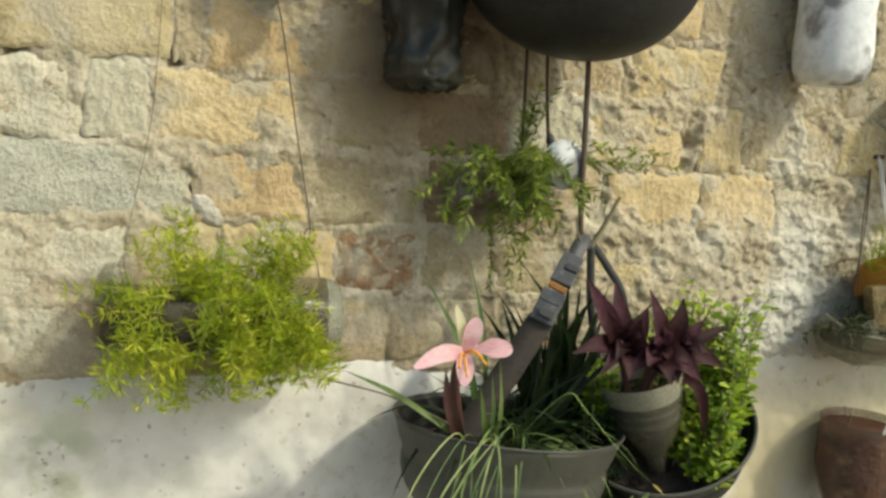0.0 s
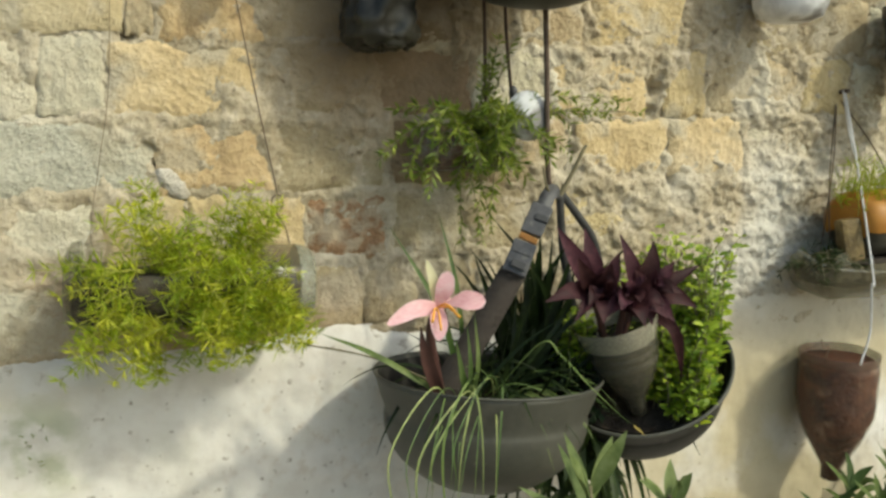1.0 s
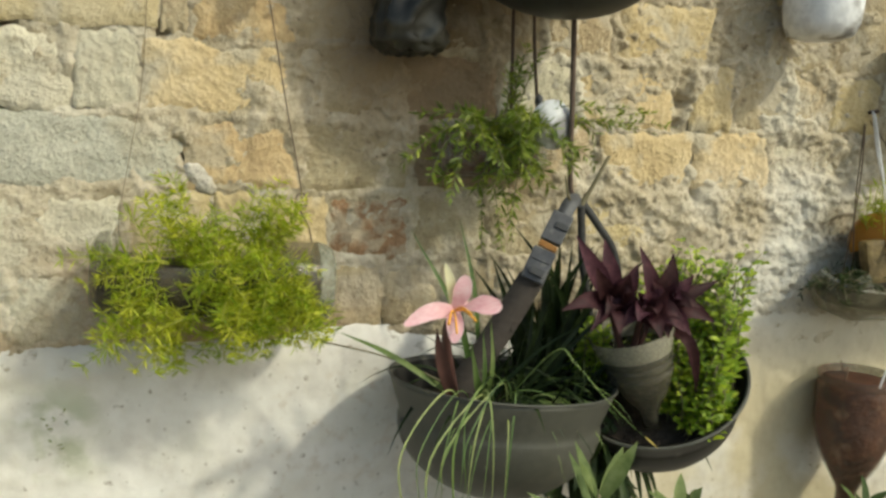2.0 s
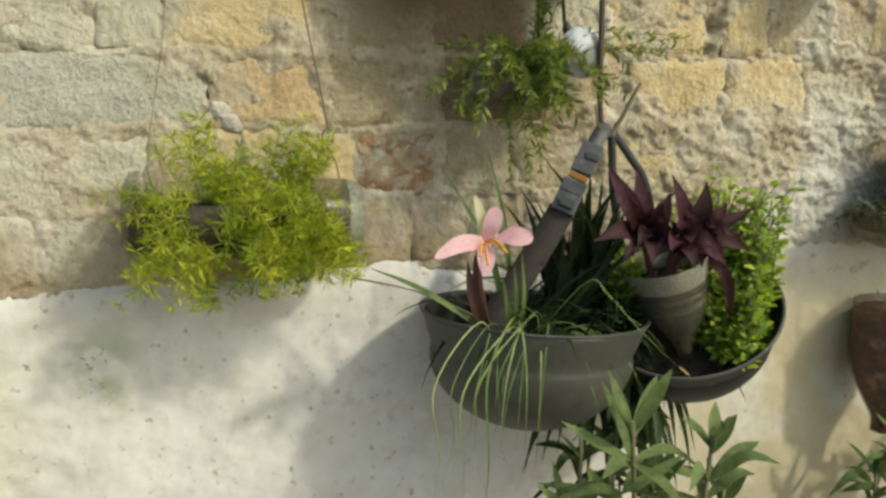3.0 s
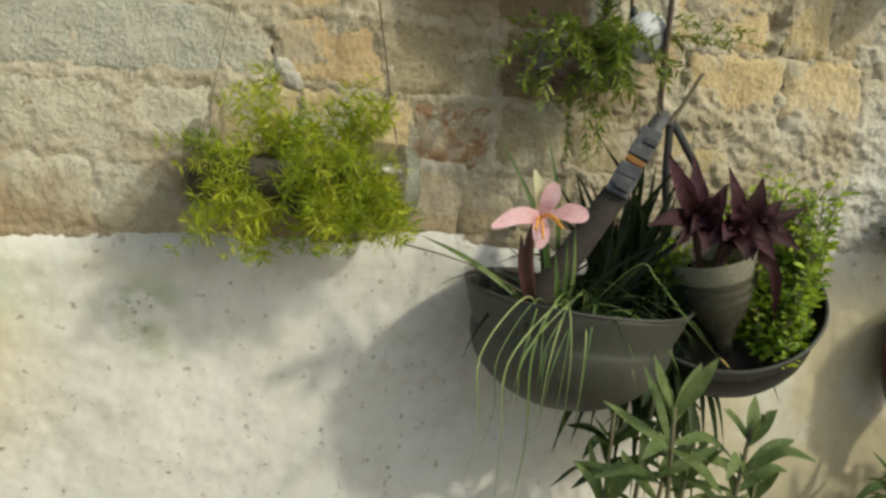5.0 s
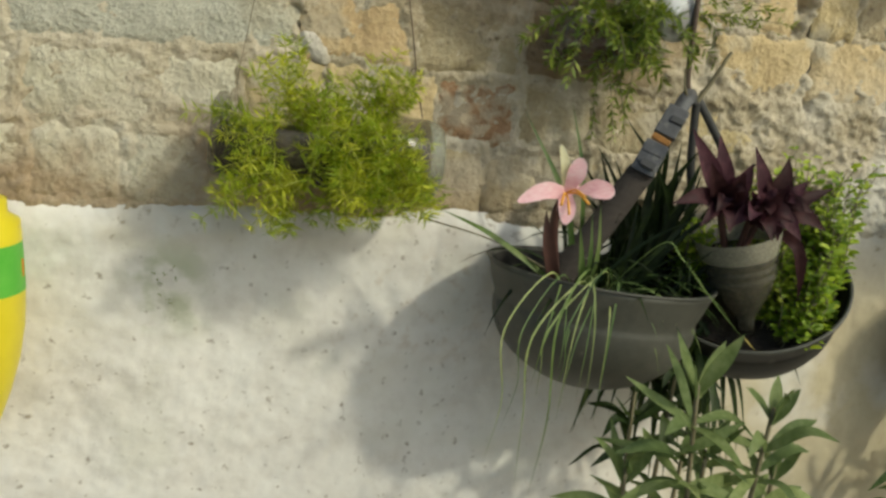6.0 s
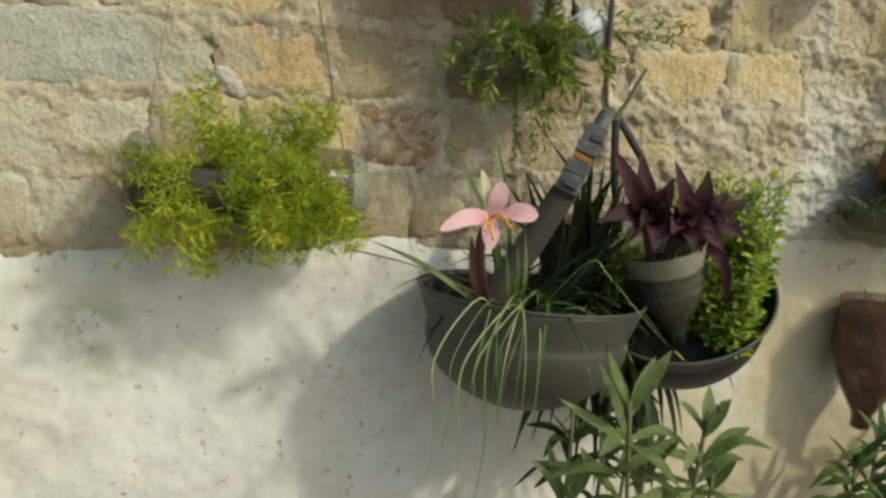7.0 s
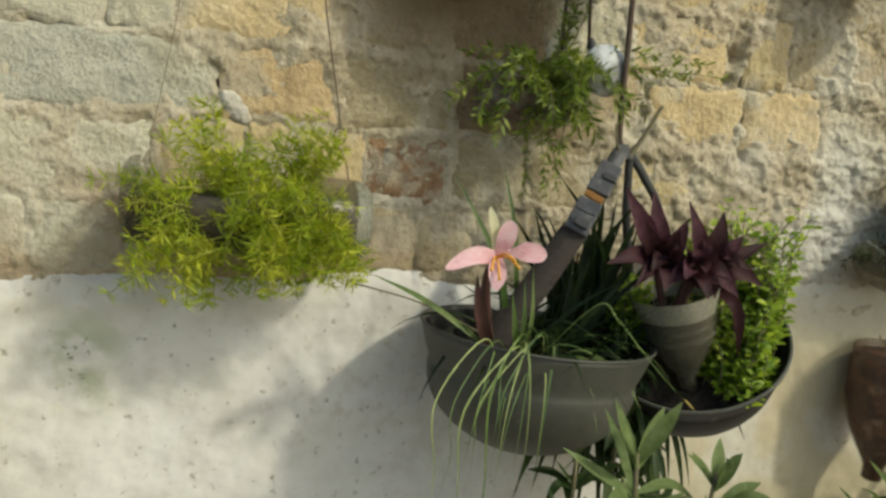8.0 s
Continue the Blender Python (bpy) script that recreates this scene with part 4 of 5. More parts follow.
def fern(name, at, label, groups, seed):
    """Arching stems set with star-shaped tufts of needles; the young shoots are yellower than the old ones."""
    random.seed(seed)
    ob = thing(name, at, label, "plant")
    stems, old, young = bmesh.new(), bmesh.new(), bmesh.new()
    for count, starts, ways, low, high, droop, fresh in groups:
        for _ in range(count):
            a = Vector([random.uniform(*q) for q in starts])
            w = Vector([random.uniform(*q) for q in ways])
            size = random.uniform(low, high)
            pts = arch(a, w, size, droop * random.uniform(0.5, 1.3), 9, 0.16)
            tube(stems, pts, 0.0009, 4, 0.0004)
            leaves = young if random.random() < fresh else old
            nodes = max(3, round(size / 0.0125))
            for k in range(nodes):
                u = (0.2 + 0.8 * (k + random.uniform(-0.25, 0.25)) / (nodes - 1)) * 8.999
                u = min(8.99, max(0, u))
                p = pts[int(u)].lerp(pts[int(u) + 1], u % 1)
                fwd = (pts[int(u) + 1] - pts[int(u)]).normalized()
                length = random.uniform(0.013, 0.022) * (0.8 if k == nodes - 1 else 1)
                for _ in range(random.randint(8, 12)):
                    side = Vector((random.gauss(0, 1), random.gauss(0, 1), random.gauss(0, 1)))
                    side = (side - fwd * side.dot(fwd)).normalized()
                    way = side * random.uniform(0.7, 1.0) + fwd * random.uniform(0.0, 0.8)
                    needle(leaves, p, way, length * random.uniform(0.7, 1.1), random.uniform(0.0012, 0.0018))
    part("stalk_mass", stems, FERN_STEM, ob, kind="stuff")
    part("foliage", old, FERN, ob, kind="stuff")
    part("young_foliage", young, YOUNG_FERN, ob, "yellower young shoots", kind="stuff")
    return ob


fern("asparagus_fern", (-0.34, -0.07, 1.25), "bushy yellow-green asparagus fern spilling from its bottle", (
    (60, ((-0.35, -0.275), (-0.115, -0.06), (1.205, 1.265)), ((-0.6, 0.7), (-1.0, -0.2), (-0.4, 0.6)), 0.04, 0.08, 0.5, 0.22),
    (62, ((-0.345, -0.26), (-0.12, -0.07), (1.195, 1.245)), ((-0.4, 0.8), (-1.0, -0.2), (-0.5, 0.35)), 0.035, 0.065, 0.45, 0.55),
    (13, ((-0.39, -0.35), (-0.10, -0.05), (1.235, 1.265)), ((-0.5, 0.05), (-0.6, 0.0), (0.7, 1.0)), 0.05, 0.10, 0.12, 0.35),
    (18, ((-0.365, -0.325), (-0.10, -0.05), (1.235, 1.26)), ((-0.25, 0.25), (-0.6, 0.0), (0.5, 1.0)), 0.035, 0.06, 0.2, 0.1),
    (18, ((-0.32, -0.28), (-0.09, -0.05), (1.235, 1.27)), ((0.1, 0.6), (-0.5, 0.0), (0.6, 1.0)), 0.05, 0.085, 0.1, 0.25),
    (14, ((-0.40, -0.35), (-0.125, -0.09), (1.195, 1.22)), ((-1.0, -0.5), (-0.6, -0.1), (-0.2, 0.25)), 0.05, 0.085, 0.35, 0.5),
    (10, ((-0.41, -0.37), (-0.125, -0.09), (1.215, 1.245)), ((-0.8, 0.0), (-1.0, -0.4), (-0.3, 0.3)), 0.03, 0.05, 0.4, 0.3),
    (14, ((-0.42, -0.375), (-0.12, -0.08), (1.235, 1.262)), ((-1.0, -0.3), (-0.6, -0.1), (0.0, 0.6)), 0.03, 0.06, 0.3, 0.4),
    (15, ((-0.40, -0.35), (-0.11, -0.07), (1.19, 1.21)), ((-0.2, 0.2), (-0.5, 0.0), (-1.0, -0.5)), 0.03, 0.055, 0.5, 0.0),
    (22, ((-0.285, -0.25), (-0.10, -0.05), (1.195, 1.23)), ((0.5, 1.0), (-0.7, -0.1), (-0.4, 0.2)), 0.03, 0.055, 0.45, 0.4)), 3)
feather_plant("trailing_sprig", (-0.02, -0.06, 1.40), "trailing mid-green succulent sprigs over a small bottle", ((-0.06, 0.03), (-0.08, -0.04), (1.385, 1.41)), 50, 0.100, 48, 0.0150, 0.0031, ((-1.0, 0.7), (-0.9, 0.0), (-0.25, 0.65)), SPRIG, BARK, 0.75, 7)
feather_plant("trailing_sprig", (-0.04, -0.075, 1.36), "single long sprig trailing down the wall", ((-0.045, -0.035), (-0.085, -0.07), (1.36, 1.37)), 3, 0.10, 60, 0.009, 0.0025, ((-0.15, 0.1), (-0.4, -0.1), (-1.0, -0.7)), SPRIG, BARK, 0.5, 9)
feather_plant("trailing_sprig", (0.05, -0.06, 1.40), "long side shoot of the trailing sprig", ((0.03, 0.05), (-0.08, -0.06), (1.395, 1.41)), 5, 0.13, 52, 0.009, 0.0024, ((0.8, 1.0), (-0.3, 0.0), (0.05, 0.4)), SPRIG, BARK, 0.2, 12)
feather_plant("trailing_sprig", (0.0, -0.06, 1.41), "upright young shoots of the sprig climbing the iron wires", ((-0.03, 0.015), (-0.075, -0.055), (1.40, 1.415)), 5, 0.085, 34, 0.012, 0.0026, ((-0.25, 0.3), (-0.3, 0.0), (0.9, 1.0)), SPRIG, BARK, 0.1, 13)
feather_plant("tray_grass", (0.64, -0.07, 1.24), "thin olive grass growing in the plastic tray", ((0.545, 0.74), (-0.09, -0.03), (1.25, 1.28)), 130, 0.075, 10, 0.024, 0.0015, ((-0.5, 0.5), (-0.4, 0.0), (0.7, 1.0)), FERN, FERN_STEM, 0.3, 15)
feather_plant("tray_weed", (0.49, -0.075, 1.205), "low dark green weed at the end of the plastic tray", ((0.455, 0.535), (-0.10, -0.05), (1.195, 1.21)), 46, 0.045, 16, 0.012, 0.0022, ((-0.8, 0.8), (-0.6, 0.1), (0.0, 0.9)), LANCE_IN_SHADE, BARK, 0.8, 16)
feather_plant("planter_sprouts", (-0.134, -0.06, 1.615), "green sprouts in the black planter", ((-0.165, -0.105), (-0.08, -0.03), (1.60, 1.61)), 26, 0.07, 30, 0.012, 0.003, ((-0.7, 0.7), (-0.6, 0.1), (0.5, 1.0)), SPRIG, BARK, 0.4, 18)
feather_plant("wall_moss", (-0.5, -0.015, 1.06), "tiny green weed rooted in a plaster crack", ((-0.512, -0.488), (-0.018, -0.012), (1.035, 1.085)), 9, 0.005, 4, 0.003, 0.0012, ((-1, 1), (-0.5, 0), (-0.8, 0.8)), MOSS, MOSS, 0.3, 21)


def leafy_plant(name, at, label, count, place, leaf, mat, seed):
    """A mound of many small oval leaves on thin stalks."""
    random.seed(seed)
    ob = thing(name, at, label, "plant")
    stems, leaves = bmesh.new(), bmesh.new()
    for _ in range(count):
        base, tip = place()
        pts = curve(base, base.lerp(tip, 0.5) + Vector((random.gauss(0, 0.006), random.gauss(0, 0.006), 0.006)), tip, n=4)
        tube(stems, pts, 0.0008, 4, 0.0005)
        for k in range(14):
            p = pts[min(len(pts) - 1, 2 + k * (len(pts) - 2) // 13)]
            a = random.uniform(0, 6.28)
            way = Vector((math.cos(a), math.sin(a) - 0.35, random.uniform(-0.1, 0.7))).normalized()
            s = leaf * random.uniform(0.55, 1.25)
            q = p + way * s * 0.25
            blade(leaves, [q, q + way * s * 0.35 + Vector((0, 0, s * 0.1)), q + way * s * 0.7 + Vector((0, 0, s * 0.08)), q + way * s], s * random.uniform(0.38, 0.58), (random.uniform(-0.5, 0.6), -0.7, 0.8), 0.3, lambda u: math.sin(math.pi * min(1, 0.10 + u * 0.90)) ** 0.9)
    part("stalk_mass", stems, BARK, ob, kind="stuff")
    part("foliage", leaves, mat, ob, kind="stuff")
    return ob


def herb_place():
    base = Vector((0, 0, 0))
    while base.x < random.uniform(0.145, 0.19) or base.x > random.uniform(0.245, 0.30):
        a, q = random.uniform(0, 6.28), random.random() ** 0.6
        base = B_POSE @ Vector((0.092 * q * math.cos(a), 0.081 * q * math.sin(a), 0.10))
    lean = 0.4 + 0.6 * min(1, max(0, (base.x - 0.12) / 0.12))
    tip = base + Vector((random.uniform(-0.025, 0.035), random.uniform(-0.03, 0.015), random.uniform(-0.012, 0.05 + 0.07 * lean)))
    if base.x > 0.19 and random.random() < 0.4:
        tip += Vector((0.02, 0.0, 0.045)) * random.random()
    edge = 0.252 + 0.95 * (min(tip.y, -0.10) + 0.153) + 0.4 * max(0.0, tip.z - 1.17)
    tip.x = min(max(tip.x, 0.152), edge - random.uniform(0, 0.012))
    base.x = min(base.x, edge - 0.004)
    if random.random() < 0.05:
        base = Vector((random.uniform(0.068, 0.09), random.uniform(-0.13, -0.105), 1.10))
        tip = base + Vector((random.uniform(-0.012, 0.01), random.uniform(-0.025, 0.0), random.uniform(0.02, 0.085)))
    return base, tip


leafy_plant("herb_plant", (0.21, -0.11, 1.07), "dense bright green small-leaved herb filling the black helmet", 600, herb_place, 0.0112, MINT, 24)

# grasses in the grey helmet: each blade is a part
random.seed(30)
grass = thing("spider_grass", (-0.06, -0.14, 1.09), "grassy plant with long arching blades over the helmet rim", "plant")
for k in range(14):
    a = random.uniform(-0.9, 1.4)
    base = Vector((random.uniform(-0.07, 0.0), random.uniform(-0.17, -0.12), 1.085))
    pts = arch(base, (math.sin(a) * 0.8, -0.5 + random.uniform(-0.2, 0.4), random.uniform(0.7, 1.3)), random.uniform(0.07, 0.13), random.uniform(0.8, 1.5), 12, 0.05)
    part("blade", blade(bmesh.new(), pts, random.uniform(0.0025, 0.004), (0, -0.5, 1)), GRASS if k % 4 else GRASS_LIGHT, grass)
for k, (x, low, w) in enumerate(((-0.172, 0.955, 0.0026), (-0.158, 0.99, 0.002), (-0.148, 0.925, 0.003), (-0.122, 0.915, 0.0036), (-0.136, 1.02, 0.002), (-0.112, 1.03, 0.0024))):
    base = Vector((-0.085 + 0.011 * k, -0.16, 1.09))
    lift = random.uniform(1.125, 1.15)
    pts = curve(base, (base.x - 0.03 + random.uniform(-0.01, 0.01), -0.20, lift), (x - 0.004 + random.uniform(-0.006, 0.006), -0.240, lift - 0.045), (x - 0.006, -0.244, (1.09 + low) / 2), (x - 0.012 + random.uniform(-0.01, 0.01), -0.238, low), n=6)
    part("blade", blade(bmesh.new(), pts, w * 0.65, (-0.3, -1, 0.5)), GRASS if k % 2 else GRASS_LIGHT, grass, "pale blade hanging over the rim")
for k in range(9):
    base = Vector((random.uniform(-0.10, -0.03), -0.16, 1.09))
    out = random.uniform(-0.06, 0.02)
    pts = curve(base, (base.x + out * 0.4, -0.205, random.uniform(1.11, 1.14)), (base.x + out, -0.238, random.uniform(1.07, 1.10)), (base.x + out * 1.2, -0.242, random.uniform(0.98, 1.05)), n=6)
    part("blade", blade(bmesh.new(), pts, random.uniform(0.0014, 0.0022), (-0.3, -1, 0.5)), GRASS if k % 3 else GRASS_LIGHT, grass)
for k in range(26):
    base = Vector((random.uniform(-0.08, 0.03), random.uniform(-0.17, -0.12), 1.09))
    pts = arch(base, (random.uniform(0.1, 1.0), random.uniform(-0.7, 0.0), random.uniform(0.4, 0.9)), random.uniform(0.06, 0.13), random.uniform(1.0, 1.6), 10, 0.05)
    part("blade", blade(bmesh.new(), pts, random.uniform(0.0014, 0.0026), (0, -0.5, 1)), GRASS if k % 3 else GRASS_LIGHT, grass)
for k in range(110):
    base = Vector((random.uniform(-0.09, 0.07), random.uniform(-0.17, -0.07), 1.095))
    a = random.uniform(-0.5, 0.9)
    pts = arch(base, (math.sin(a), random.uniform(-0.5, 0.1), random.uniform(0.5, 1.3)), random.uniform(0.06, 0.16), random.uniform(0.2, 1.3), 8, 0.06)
    part("blade", blade(bmesh.new(), pts, random.uniform(0.0025, 0.0055), (0, -0.6, 1)), SHADED_GRASS, grass)
for a, b, c, w in (((-0.08, -0.15, 1.10), (-0.16, -0.13, 1.155), (-0.215, -0.10, 1.178), 0.006), ((-0.07, -0.14, 1.10), (-0.10, -0.16, 1.20), (-0.145, -0.13, 1.29), 0.007), ((-0.06, -0.13, 1.10), (-0.075, -0.14, 1.22), (-0.085, -0.11, 1.30), 0.005), ((0.0, -0.13, 1.10), (0.015, -0.12, 1.23), (-0.015, -0.10, 1.29), 0.007),
                   ((-0.07, -0.16, 1.09), (-0.092, -0.2, 1.14), (-0.105, -0.21, 1.19), 0.007), ((0.02, -0.13, 1.1), (0.03, -0.11, 1.22), (0.02, -0.1, 1.30), 0.005), ((-0.01, -0.14, 1.1), (0.05, -0.16, 1.18), (0.1, -0.14, 1.19), 0.005), ((-0.03, -0.15, 1.1), (0.02, -0.17, 1.17), (0.06, -0.16, 1.21), 0.005)):
    part("blade", blade(bmesh.new(), curve(a, b, c, n=7), w, (-0.3, -1, 0.6)), SHADED_GRASS if c[0] > -0.05 else GRASS, grass)
part("blade", blade(bmesh.new(), curve((-0.05, -0.16, 1.10), (-0.008, -0.20, 1.172), (0.009, -0.215, 1.161), (0.037, -0.225, 1.129), (0.069, -0.23, 1.097), (0.089, -0.23, 1.080), n=6), 0.0020, (0.2, -0.6, 1)), GRASS, grass, "long thin arching blade")
part("yellowed_tip", blade(bmesh.new(), curve((0.088, -0.2302, 1.081), (0.096, -0.231, 1.074), (0.104, -0.231, 1.067), n=4), 0.0036, (0.2, -0.6, 1)), STRAW, grass, "yellowed tip of the long blade")
part("runner", tube(bmesh.new(), curve((-0.09, -0.16, 1.12), (-0.16, -0.12, 1.15), (-0.23, -0.09, 1.165), n=8), 0.001, 5), BARK, grass)

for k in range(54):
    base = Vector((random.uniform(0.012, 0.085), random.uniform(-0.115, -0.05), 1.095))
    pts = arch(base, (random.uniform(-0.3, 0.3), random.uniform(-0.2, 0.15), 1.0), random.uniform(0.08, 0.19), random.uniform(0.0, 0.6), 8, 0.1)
    part("blade", blade(bmesh.new(), pts, random.uniform(0.006, 0.011), (-0.3, -1, 0.3)), SHADED_GRASS, grass)

# pink lily
lily = thing("pink_lily", (-0.10, -0.17, 1.09), "pink lily in bloom with orange stamens on a reddish stalk", "flower")
HEART = Vector((-0.120, -0.198, 1.219))
part("stalk", tube(bmesh.new(), curve((-0.092, -0.155, 1.08), (-0.110, -0.17, 1.14), (-0.122, -0.185, 1.19), HEART), 0.007, 8, 0.004), STALK, lily)
part("sheath", blade(bmesh.new(), curve((-0.095, -0.165, 1.09), (-0.115, -0.18, 1.135), (-0.130, -0.19, 1.175), (-0.134, -0.19, 1.20), n=6), 0.013, (-0.3, -1, 0.3), 0.5), STALK, lily, "reddish sheath leaf round the stalk")
oval = lambda u: math.sin(math.pi * min(1, 0.12 + 0.86 * u)) ** 0.6
blunt = lambda u: min(1.0, 0.3 + 1.3 * u) * max(0.02, 1 - u ** 5) ** 0.5
club = lambda u: (0.30 + 0.7 * min(1.0, max(0.0, (u - 0.25) / 0.3))) * max(0.02, 1 - u ** 6) ** 0.5
for tip, width, mat, bend, shape in (((-0.177, -0.222, 1.213), 0.0165, PINK, 0.007, oval), ((-0.110, -0.204, 1.255), 0.0185, PINK, 0.0, blunt), ((-0.075, -0.213, 1.224), 0.0195, PINK, 0.005, club), ((-0.128, -0.192, 1.265), 0.0095, CREAM, 0.004, oval),
                                     ((-0.127, -0.222, 1.193), 0.017, PINK, 0.0, oval), ((-0.100, -0.185, 1.222), 0.014, PINK, 0.003, blunt)):
    tip = Vector(tip)
    mid = HEART.lerp(tip, 0.5) + Vector((0, -0.004, bend))
    part("petal", blade(bmesh.new(), curve(HEART, mid, tip, n=8), width, (-0.25, -0.95, 0.25), 0.18, shape), mat, lily, "cream inner petal" if mat is CREAM else "")
for tip in ((-0.134, -0.224, 1.212), (-0.126, -0.226, 1.204), (-0.106, -0.224, 1.214), (-0.112, -0.226, 1.221)):
    part("stamen", tube(bmesh.new(), curve(HEART, HEART.lerp(Vector(tip), 0.5) + Vector((0, 0, 0.005)), tip, n=5), 0.0008, 6, 0.0014), STAMEN, lily)
for x, y, z in ((-0.085, -0.2, 1.18), (-0.075, -0.195, 1.19)):
    part("sheath_leaf", blade(bmesh.new(), curve((-0.08, -0.17, 1.09), (x, y, 1.15), (x - 0.004, y, z + 0.02), n=6), 0.0045, (-0.2, -1, 0.4)), GRASS, lily)

# purple rosette plant: each leaf is a part
random.seed(41)
purple = thing("purple_plant", (0.10, -0.168, 1.17), "dark purple lance-leaved rosette plant in a cut bottle", "plant")
lance = lambda u: min(1, 0.6 + 1.0 * u) * min(1.0, (1.03 - u) * 1.7)
for c, leaves in (((0.072, -0.172, 1.207), ((0.024, -0.172, 1.288, 0.021), (0.062, -0.165, 1.283, 0.022), (0.002, -0.192, 1.213, 0.019), (0.040, -0.190, 1.256, 0.018), (0.093, -0.185, 1.258, 0.020), (0.058, -0.215, 1.190, 0.021), (0.030, -0.205, 1.193, 0.016), (0.098, -0.215, 1.193, 0.020), (0.075, -0.20, 1.25, 0.018))),
                  ((0.126, -0.172, 1.203), ((0.108, -0.163, 1.274, 0.018), (0.146, -0.172, 1.266, 0.021), (0.203, -0.180, 1.236, 0.016), (0.187, -0.200, 1.193, 0.022), (0.168, -0.182, 1.243, 0.018), (0.118, -0.214, 1.183, 0.020), (0.147, -0.214, 1.184, 0.018), (0.088, -0.208, 1.215, 0.018), (0.160, -0.208, 1.213, 0.021), (0.104, -0.198, 1.245, 0.017), (0.13, -0.2, 1.24, 0.017))),
                  ((0.100, -0.188, 1.200), ((0.082, -0.205, 1.232, 0.019), (0.112, -0.205, 1.236, 0.020), (0.128, -0.222, 1.206, 0.021), (0.074, -0.222, 1.205, 0.021), (0.100, -0.228, 1.186, 0.021), (0.135, -0.218, 1.190, 0.019), (0.062, -0.212, 1.196, 0.018), (0.095, -0.225, 1.212, 0.019)))):
    c = Vector(c)
    part("stem", tube(bmesh.new(), curve((0.10, -0.168, 1.13), c.lerp(Vector((0.10, -0.168, 1.13)), 0.5), c), 0.004, 6), STALK, purple)
    inner = [(c.x + random.uniform(-0.03, 0.03), c.y - random.uniform(0.01, 0.04), c.z + random.uniform(0.0, 0.045), random.uniform(0.014, 0.018)) for _ in range(7)]
    for x, y, z, w in list(leaves) + inner:
        tip = Vector((x, y, z))
        mid = c.lerp(tip, 0.55) + Vector((random.uniform(-0.003, 0.003), -0.005, 0.010 if z < c.z + 0.03 else 0.001))
        part("leaf", blade(bmesh.new(), curve(c, mid, tip, n=7), w * 1.15, (-0.3 + random.uniform(-0.3, 0.3), -0.9, 0.5), 0.5, lance), PURPLE, purple)
part("leaf", blade(bmesh.new(), curve((0.135, -0.18, 1.19), (0.150, -0.205, 1.175), (0.162, -0.205, 1.145), (0.170, -0.20, 1.112), n=6), 0.013, (-0.3, -1, 0.2), 0.4), PURPLE, purple, "drooping leaf with a pale edge")

# lance-leaved bush before the wall: each leaf is a part
random.seed(52)


def lance_bush(at, label, stems, leaf, width, mat):
    ob = thing("lance_leaf_bush", at, label, "plant")
    for top, side_count, start in stems:
        base, top = Vector((at[0] + random.uniform(-0.02, 0.02), at[1], 0.0)), Vector(top)
        pts = curve(base, base.lerp(top, 0.6) + Vector((random.gauss(0, 0.01), 0, 0)), top, n=10)
        part("stem", tube(bmesh.new(), pts, 0.005, 7, 0.0022), BARK, ob)
        for k in range(side_count):
            u = start + (1 - start) * (k / max(1, side_count - 1)) ** 0.8
            p = pts[min(len(pts) - 1, round(u * (len(pts) - 1)))] + Vector((0, 0, random.uniform(-0.01, 0.01)))
            a = 2.4 * k + random.uniform(-0.8, 0.8)
            rise = 0.15 + 0.9 * max(0, (u - 0.9) / 0.1) if u > 0.9 else 0.25
            way = Vector((math.cos(a), math.sin(a) * 0.7, rise)).normalized()
            s = leaf * random.uniform(0.6, 1.2) * (1.0 if u < 0.97 else 0.75)
            mid = p + way * s * 0.5 + Vector((0, 0, 0.06 * s))
            end = p + way * s + Vector((random.gauss(0, 0.08) * s, random.gauss(0, 0.08) * s, -random.uniform(0.1, 0.75) * s if u < 0.97 else 0.1 * s))
            part("leaf", blade(bmesh.new(), curve(p, mid, end, n=6), width * random.uniform(0.8, 1.15), (0.1, -0.6, 1), 0.3, lambda v: math.sin(math.pi * min(1, 0.06 + 0.94 * v)) ** 0.9), mat, ob)
    return ob


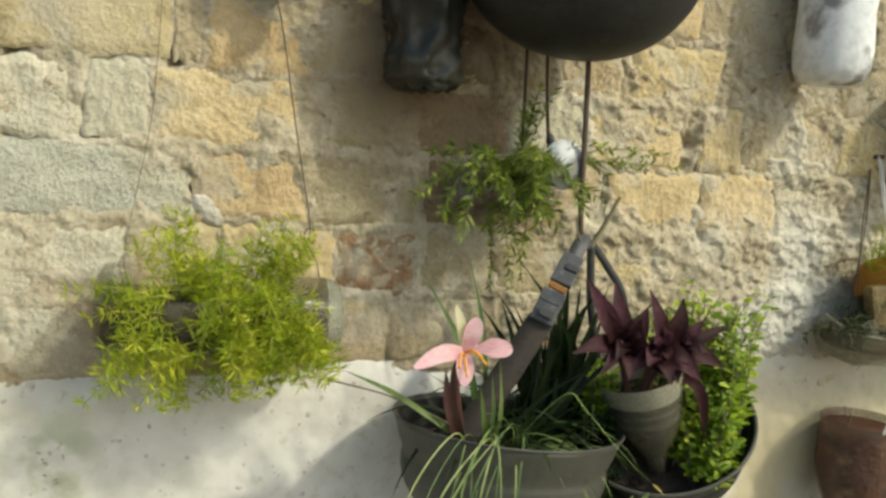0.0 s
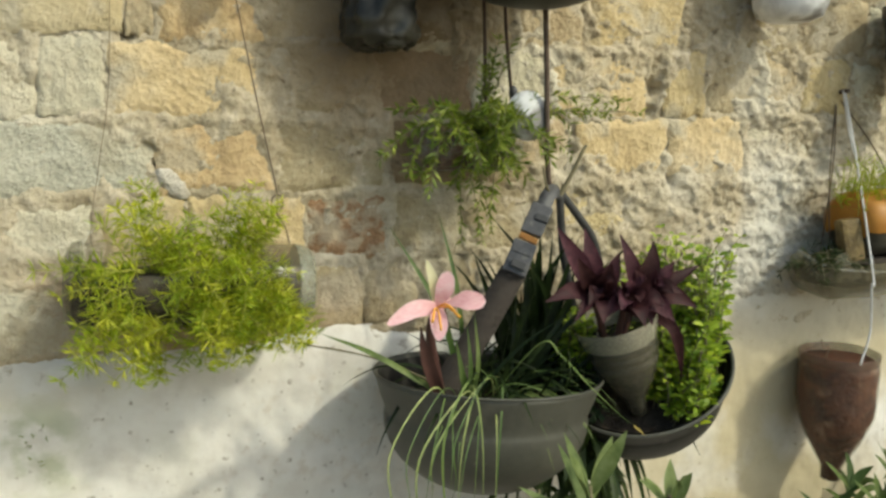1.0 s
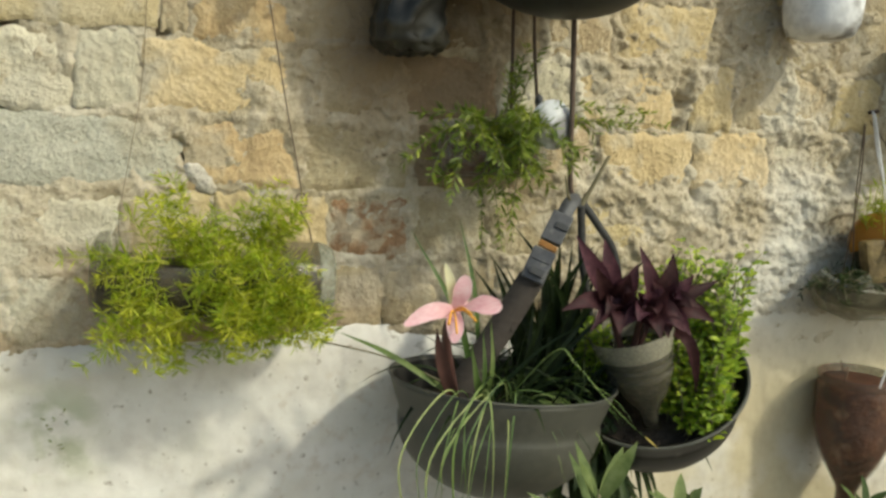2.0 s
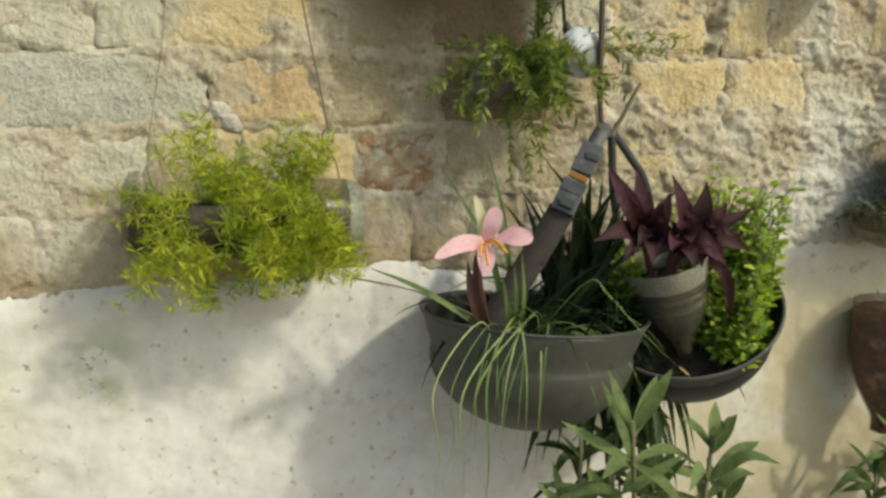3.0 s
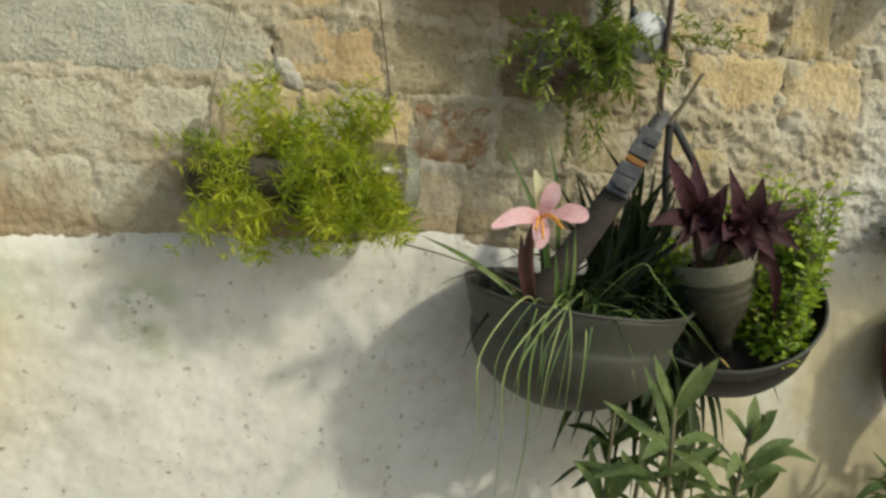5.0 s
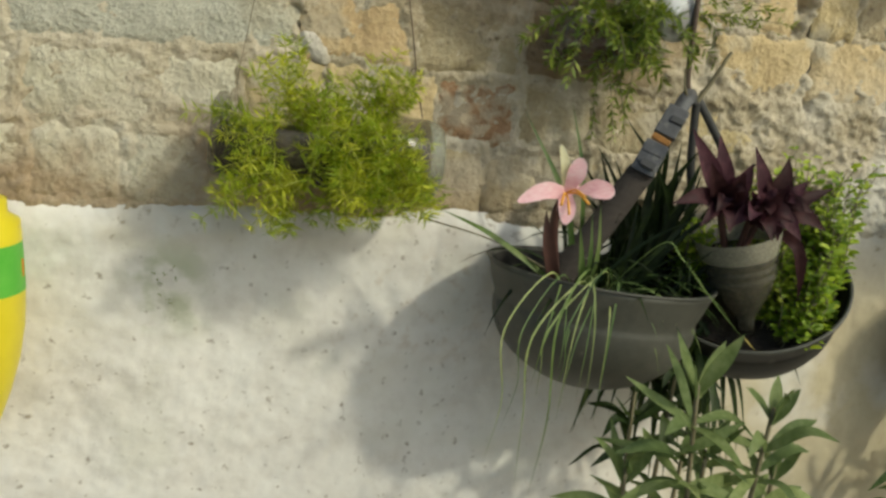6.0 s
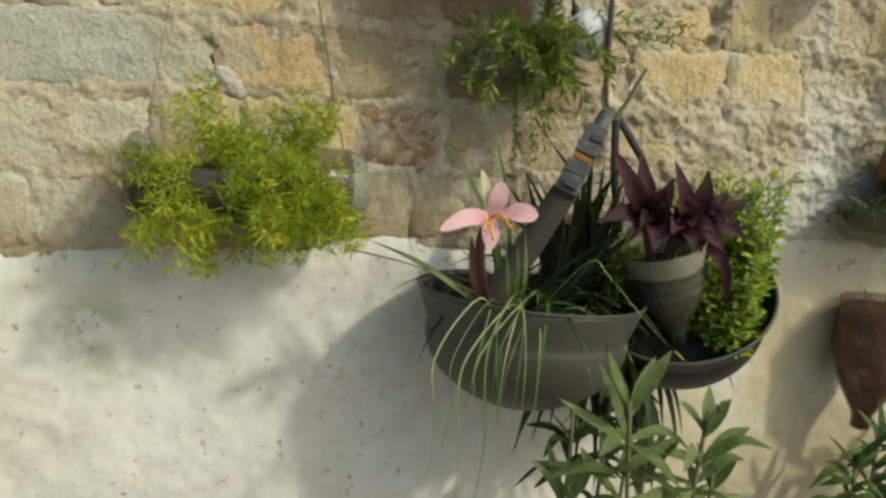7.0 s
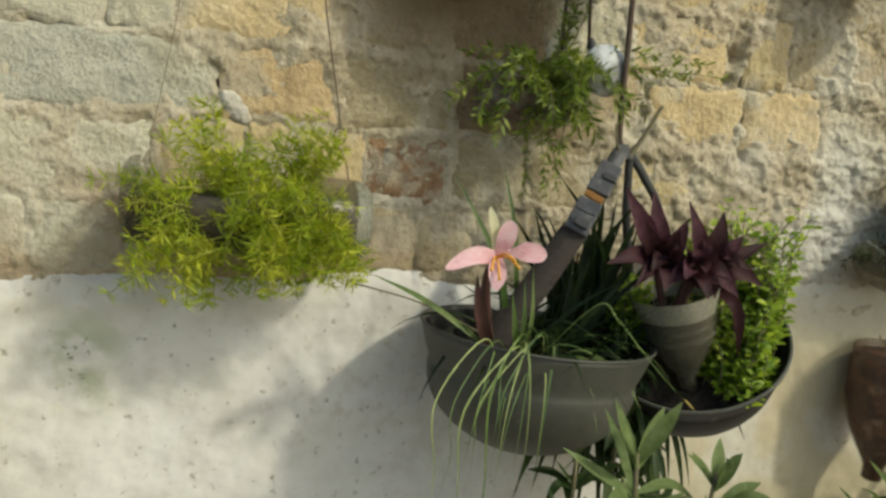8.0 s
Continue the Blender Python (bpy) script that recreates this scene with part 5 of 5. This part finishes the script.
def whorl_bush(at, label, stems):
    """A shrub whose leaves stand in loose whorls up each stem, with an upright tuft at the tip."""
    ob = thing("lance_leaf_bush", at, label, "plant")
    for top, whorls, spread, leaf, width in stems:
        base, top = Vector((at[0] + random.uniform(-0.02, 0.02), at[1], 0.0)), Vector(top)
        pts = curve(base, base.lerp(top, 0.6) + Vector((random.gauss(0, 0.01), 0, 0)), top, n=12)
        part("stem", tube(bmesh.new(), pts, 0.0048, 7, 0.0022), BARK, ob)
        turn = random.uniform(0, 6.28)
        for k in range(whorls):
            p = top - Vector((0.003 * k * random.uniform(-1, 1), 0, 0.012 + spread * k))
            for j in range(5):
                a = turn + 2.1 * k + j * 6.283 / 5 + random.uniform(-0.35, 0.35)
                rise = random.uniform(0.9, 1.9) if k == 0 else random.uniform(-0.2, 0.7)
                way = Vector((math.cos(a), math.sin(a) * 0.8, rise)).normalized()
                s = leaf * random.uniform(0.7, 1.15) * (0.72 if k == 0 else 1)
                mid = p + way * s * 0.5 + Vector((0, 0, random.uniform(0.0, 0.07) * s))
                end = p + way * s + Vector((random.gauss(0, 0.06) * s, random.gauss(0, 0.06) * s, (0.05 if k == 0 else -random.uniform(-0.08, 0.35)) * s))
                part("leaf", blade(bmesh.new(), curve(p + Vector((0, 0, random.uniform(-0.008, 0.008))), mid, end, n=6), width * random.uniform(0.8, 1.15), (0.1, -0.6, 1), 0.28, lambda v: math.sin(math.pi * min(1, 0.06 + 0.94 * v)) ** 0.9), LANCE, ob)
    return ob


whorl_bush((0.02, -0.30, 0.0), "young green shrub with narrow pointed leaves before the wall", (((-0.006, -0.30, 1.062), 6, 0.032, 0.090, 0.0136), ((0.092, -0.29, 1.030), 5, 0.032, 0.076, 0.0130), ((-0.055, -0.28, 0.965), 3, 0.036, 0.072, 0.0125), ((0.04, -0.27, 0.975), 3, 0.034, 0.068, 0.012), ((0.125, -0.27, 0.955), 3, 0.034, 0.068, 0.0122)))
lance_bush((0.05, -0.16, 0.0), "narrow-leaved shrub growing behind, coloured dark for the helmets' shade", (((0.02, -0.15, 0.985), 16, 0.84), ((0.07, -0.15, 1.03), 18, 0.84), ((0.11, -0.14, 0.99), 14, 0.84)), 0.07, 0.011, LANCE_IN_SHADE)
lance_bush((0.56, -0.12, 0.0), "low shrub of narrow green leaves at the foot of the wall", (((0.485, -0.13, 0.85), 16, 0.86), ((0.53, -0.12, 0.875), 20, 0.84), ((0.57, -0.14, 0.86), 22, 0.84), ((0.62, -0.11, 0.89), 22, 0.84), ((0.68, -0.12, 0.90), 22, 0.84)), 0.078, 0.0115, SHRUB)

droop = thing("drooping_grass", (0.09, -0.1, 1.08), "strap-leaved grass drooping between the two helmets, coloured dark for shade", "plant")
random.seed(57)
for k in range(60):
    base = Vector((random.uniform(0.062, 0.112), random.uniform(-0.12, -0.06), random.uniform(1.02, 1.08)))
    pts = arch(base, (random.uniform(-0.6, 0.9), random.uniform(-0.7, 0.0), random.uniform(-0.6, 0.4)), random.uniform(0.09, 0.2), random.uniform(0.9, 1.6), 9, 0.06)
    part("blade", blade(bmesh.new(), pts, random.uniform(0.005, 0.009), (-0.2, -1, 0.5)), LANCE_IN_SHADE, droop)

high = thing("hanging_leaves", (0.575, -0.06, 1.70), "narrow green leaves hanging beside the white bottle", "plant")
part("crown", tube(bmesh.new(), [(0.56, 0.012, 1.73), (0.575, -0.06, 1.70)], 0.006, 7), BARK, high)
random.seed(71)
# more blades than hang in view, added to shade the wall nearby
for k in range(24):
    pts = arch((0.575, -0.06, 1.70), (random.uniform(-0.4, 1.0), random.uniform(-0.6, 0.0), random.uniform(-0.8, 0.3)), random.uniform(0.09, 0.15), 0.9, 8, 0.05)
    part("blade", blade(bmesh.new(), pts, 0.007, (-0.3, -1, 0.3)), GRASS_LIGHT if k % 2 else GRASS, high)

# ---- bricks of the wall ----
random.seed(60)

def brick(x0, x1, z0, z1, mat, proud):
    """One worn brick: a bulging face with ragged edges, set into the mortar."""
    bm = bmesh.new()
    nx, nz = 26, 14
    seed = random.uniform(0, 90)
    lean, tip = random.uniform(-0.0015, 0.0015), random.uniform(-0.0015, 0.0015)
    z0, z1 = z0 + random.uniform(-0.004, 0.006), z1 + random.uniform(-0.006, 0.004)
    rows = []
    for i in range(nx + 1):
        row = []
        for k in range(nz + 1):
            u, v = 2 * i / nx - 1, 2 * k / nz - 1
            edge = max(abs(u), abs(v))
            x = (x0 + x1) / 2 + (x1 - x0) / 2 * u * (1 + 0.10 * noise.noise(Vector((seed, v * 2.2, u))))
            z = (z0 + z1) / 2 + (z1 - z0) / 2 * v * (1 + 0.22 * noise.noise(Vector((u * 2.6, seed, v))))
            out = proud + lean * u + tip * v - 0.0045 * edge ** 10 + 0.0028 * noise.noise(Vector((x * 20, seed, z * 20))) + 0.0022 * noise.noise(Vector((x * 55, seed, z * 55))) + 0.0016 * noise.noise(Vector((x * 140, seed, z * 140)))
            row.append(bm.verts.new((x, -out, z)))
        rows.append(row)
    for i in range(nx):
        for k in range(nz):
            bm.faces.new((rows[i][k], rows[i + 1][k], rows[i + 1][k + 1], rows[i][k + 1]))
    return part("brick", bm, mat, wall)


for k, (cuts, kinds) in ROWS_OF_BRICKS.items():
    cuts = list(cuts) + [cuts[-1] + 0.12]
    for a, b, kind in zip(cuts, cuts[1:], kinds):
        if b - a < 0.03:
            continue
        gap = 0.001
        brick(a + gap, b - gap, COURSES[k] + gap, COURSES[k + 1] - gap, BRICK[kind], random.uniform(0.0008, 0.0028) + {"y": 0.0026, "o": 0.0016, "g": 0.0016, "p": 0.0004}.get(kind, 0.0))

lump = bmesh.new()
bmesh.ops.create_icosphere(lump, subdivisions=3, radius=1.0)
for v in lump.verts:
    q = v.co * (1 + 0.35 * noise.noise(v.co * 1.4) + 0.12 * noise.noise(v.co * 4))
    v.co = (-0.347 + 0.018 * q.x, -0.0005 + 0.006 * q.y, 1.331 + 0.014 * q.z - 0.4 * 0.020 * q.x)
part("stone", lump, LIMED, wall, "white limed stone chip")
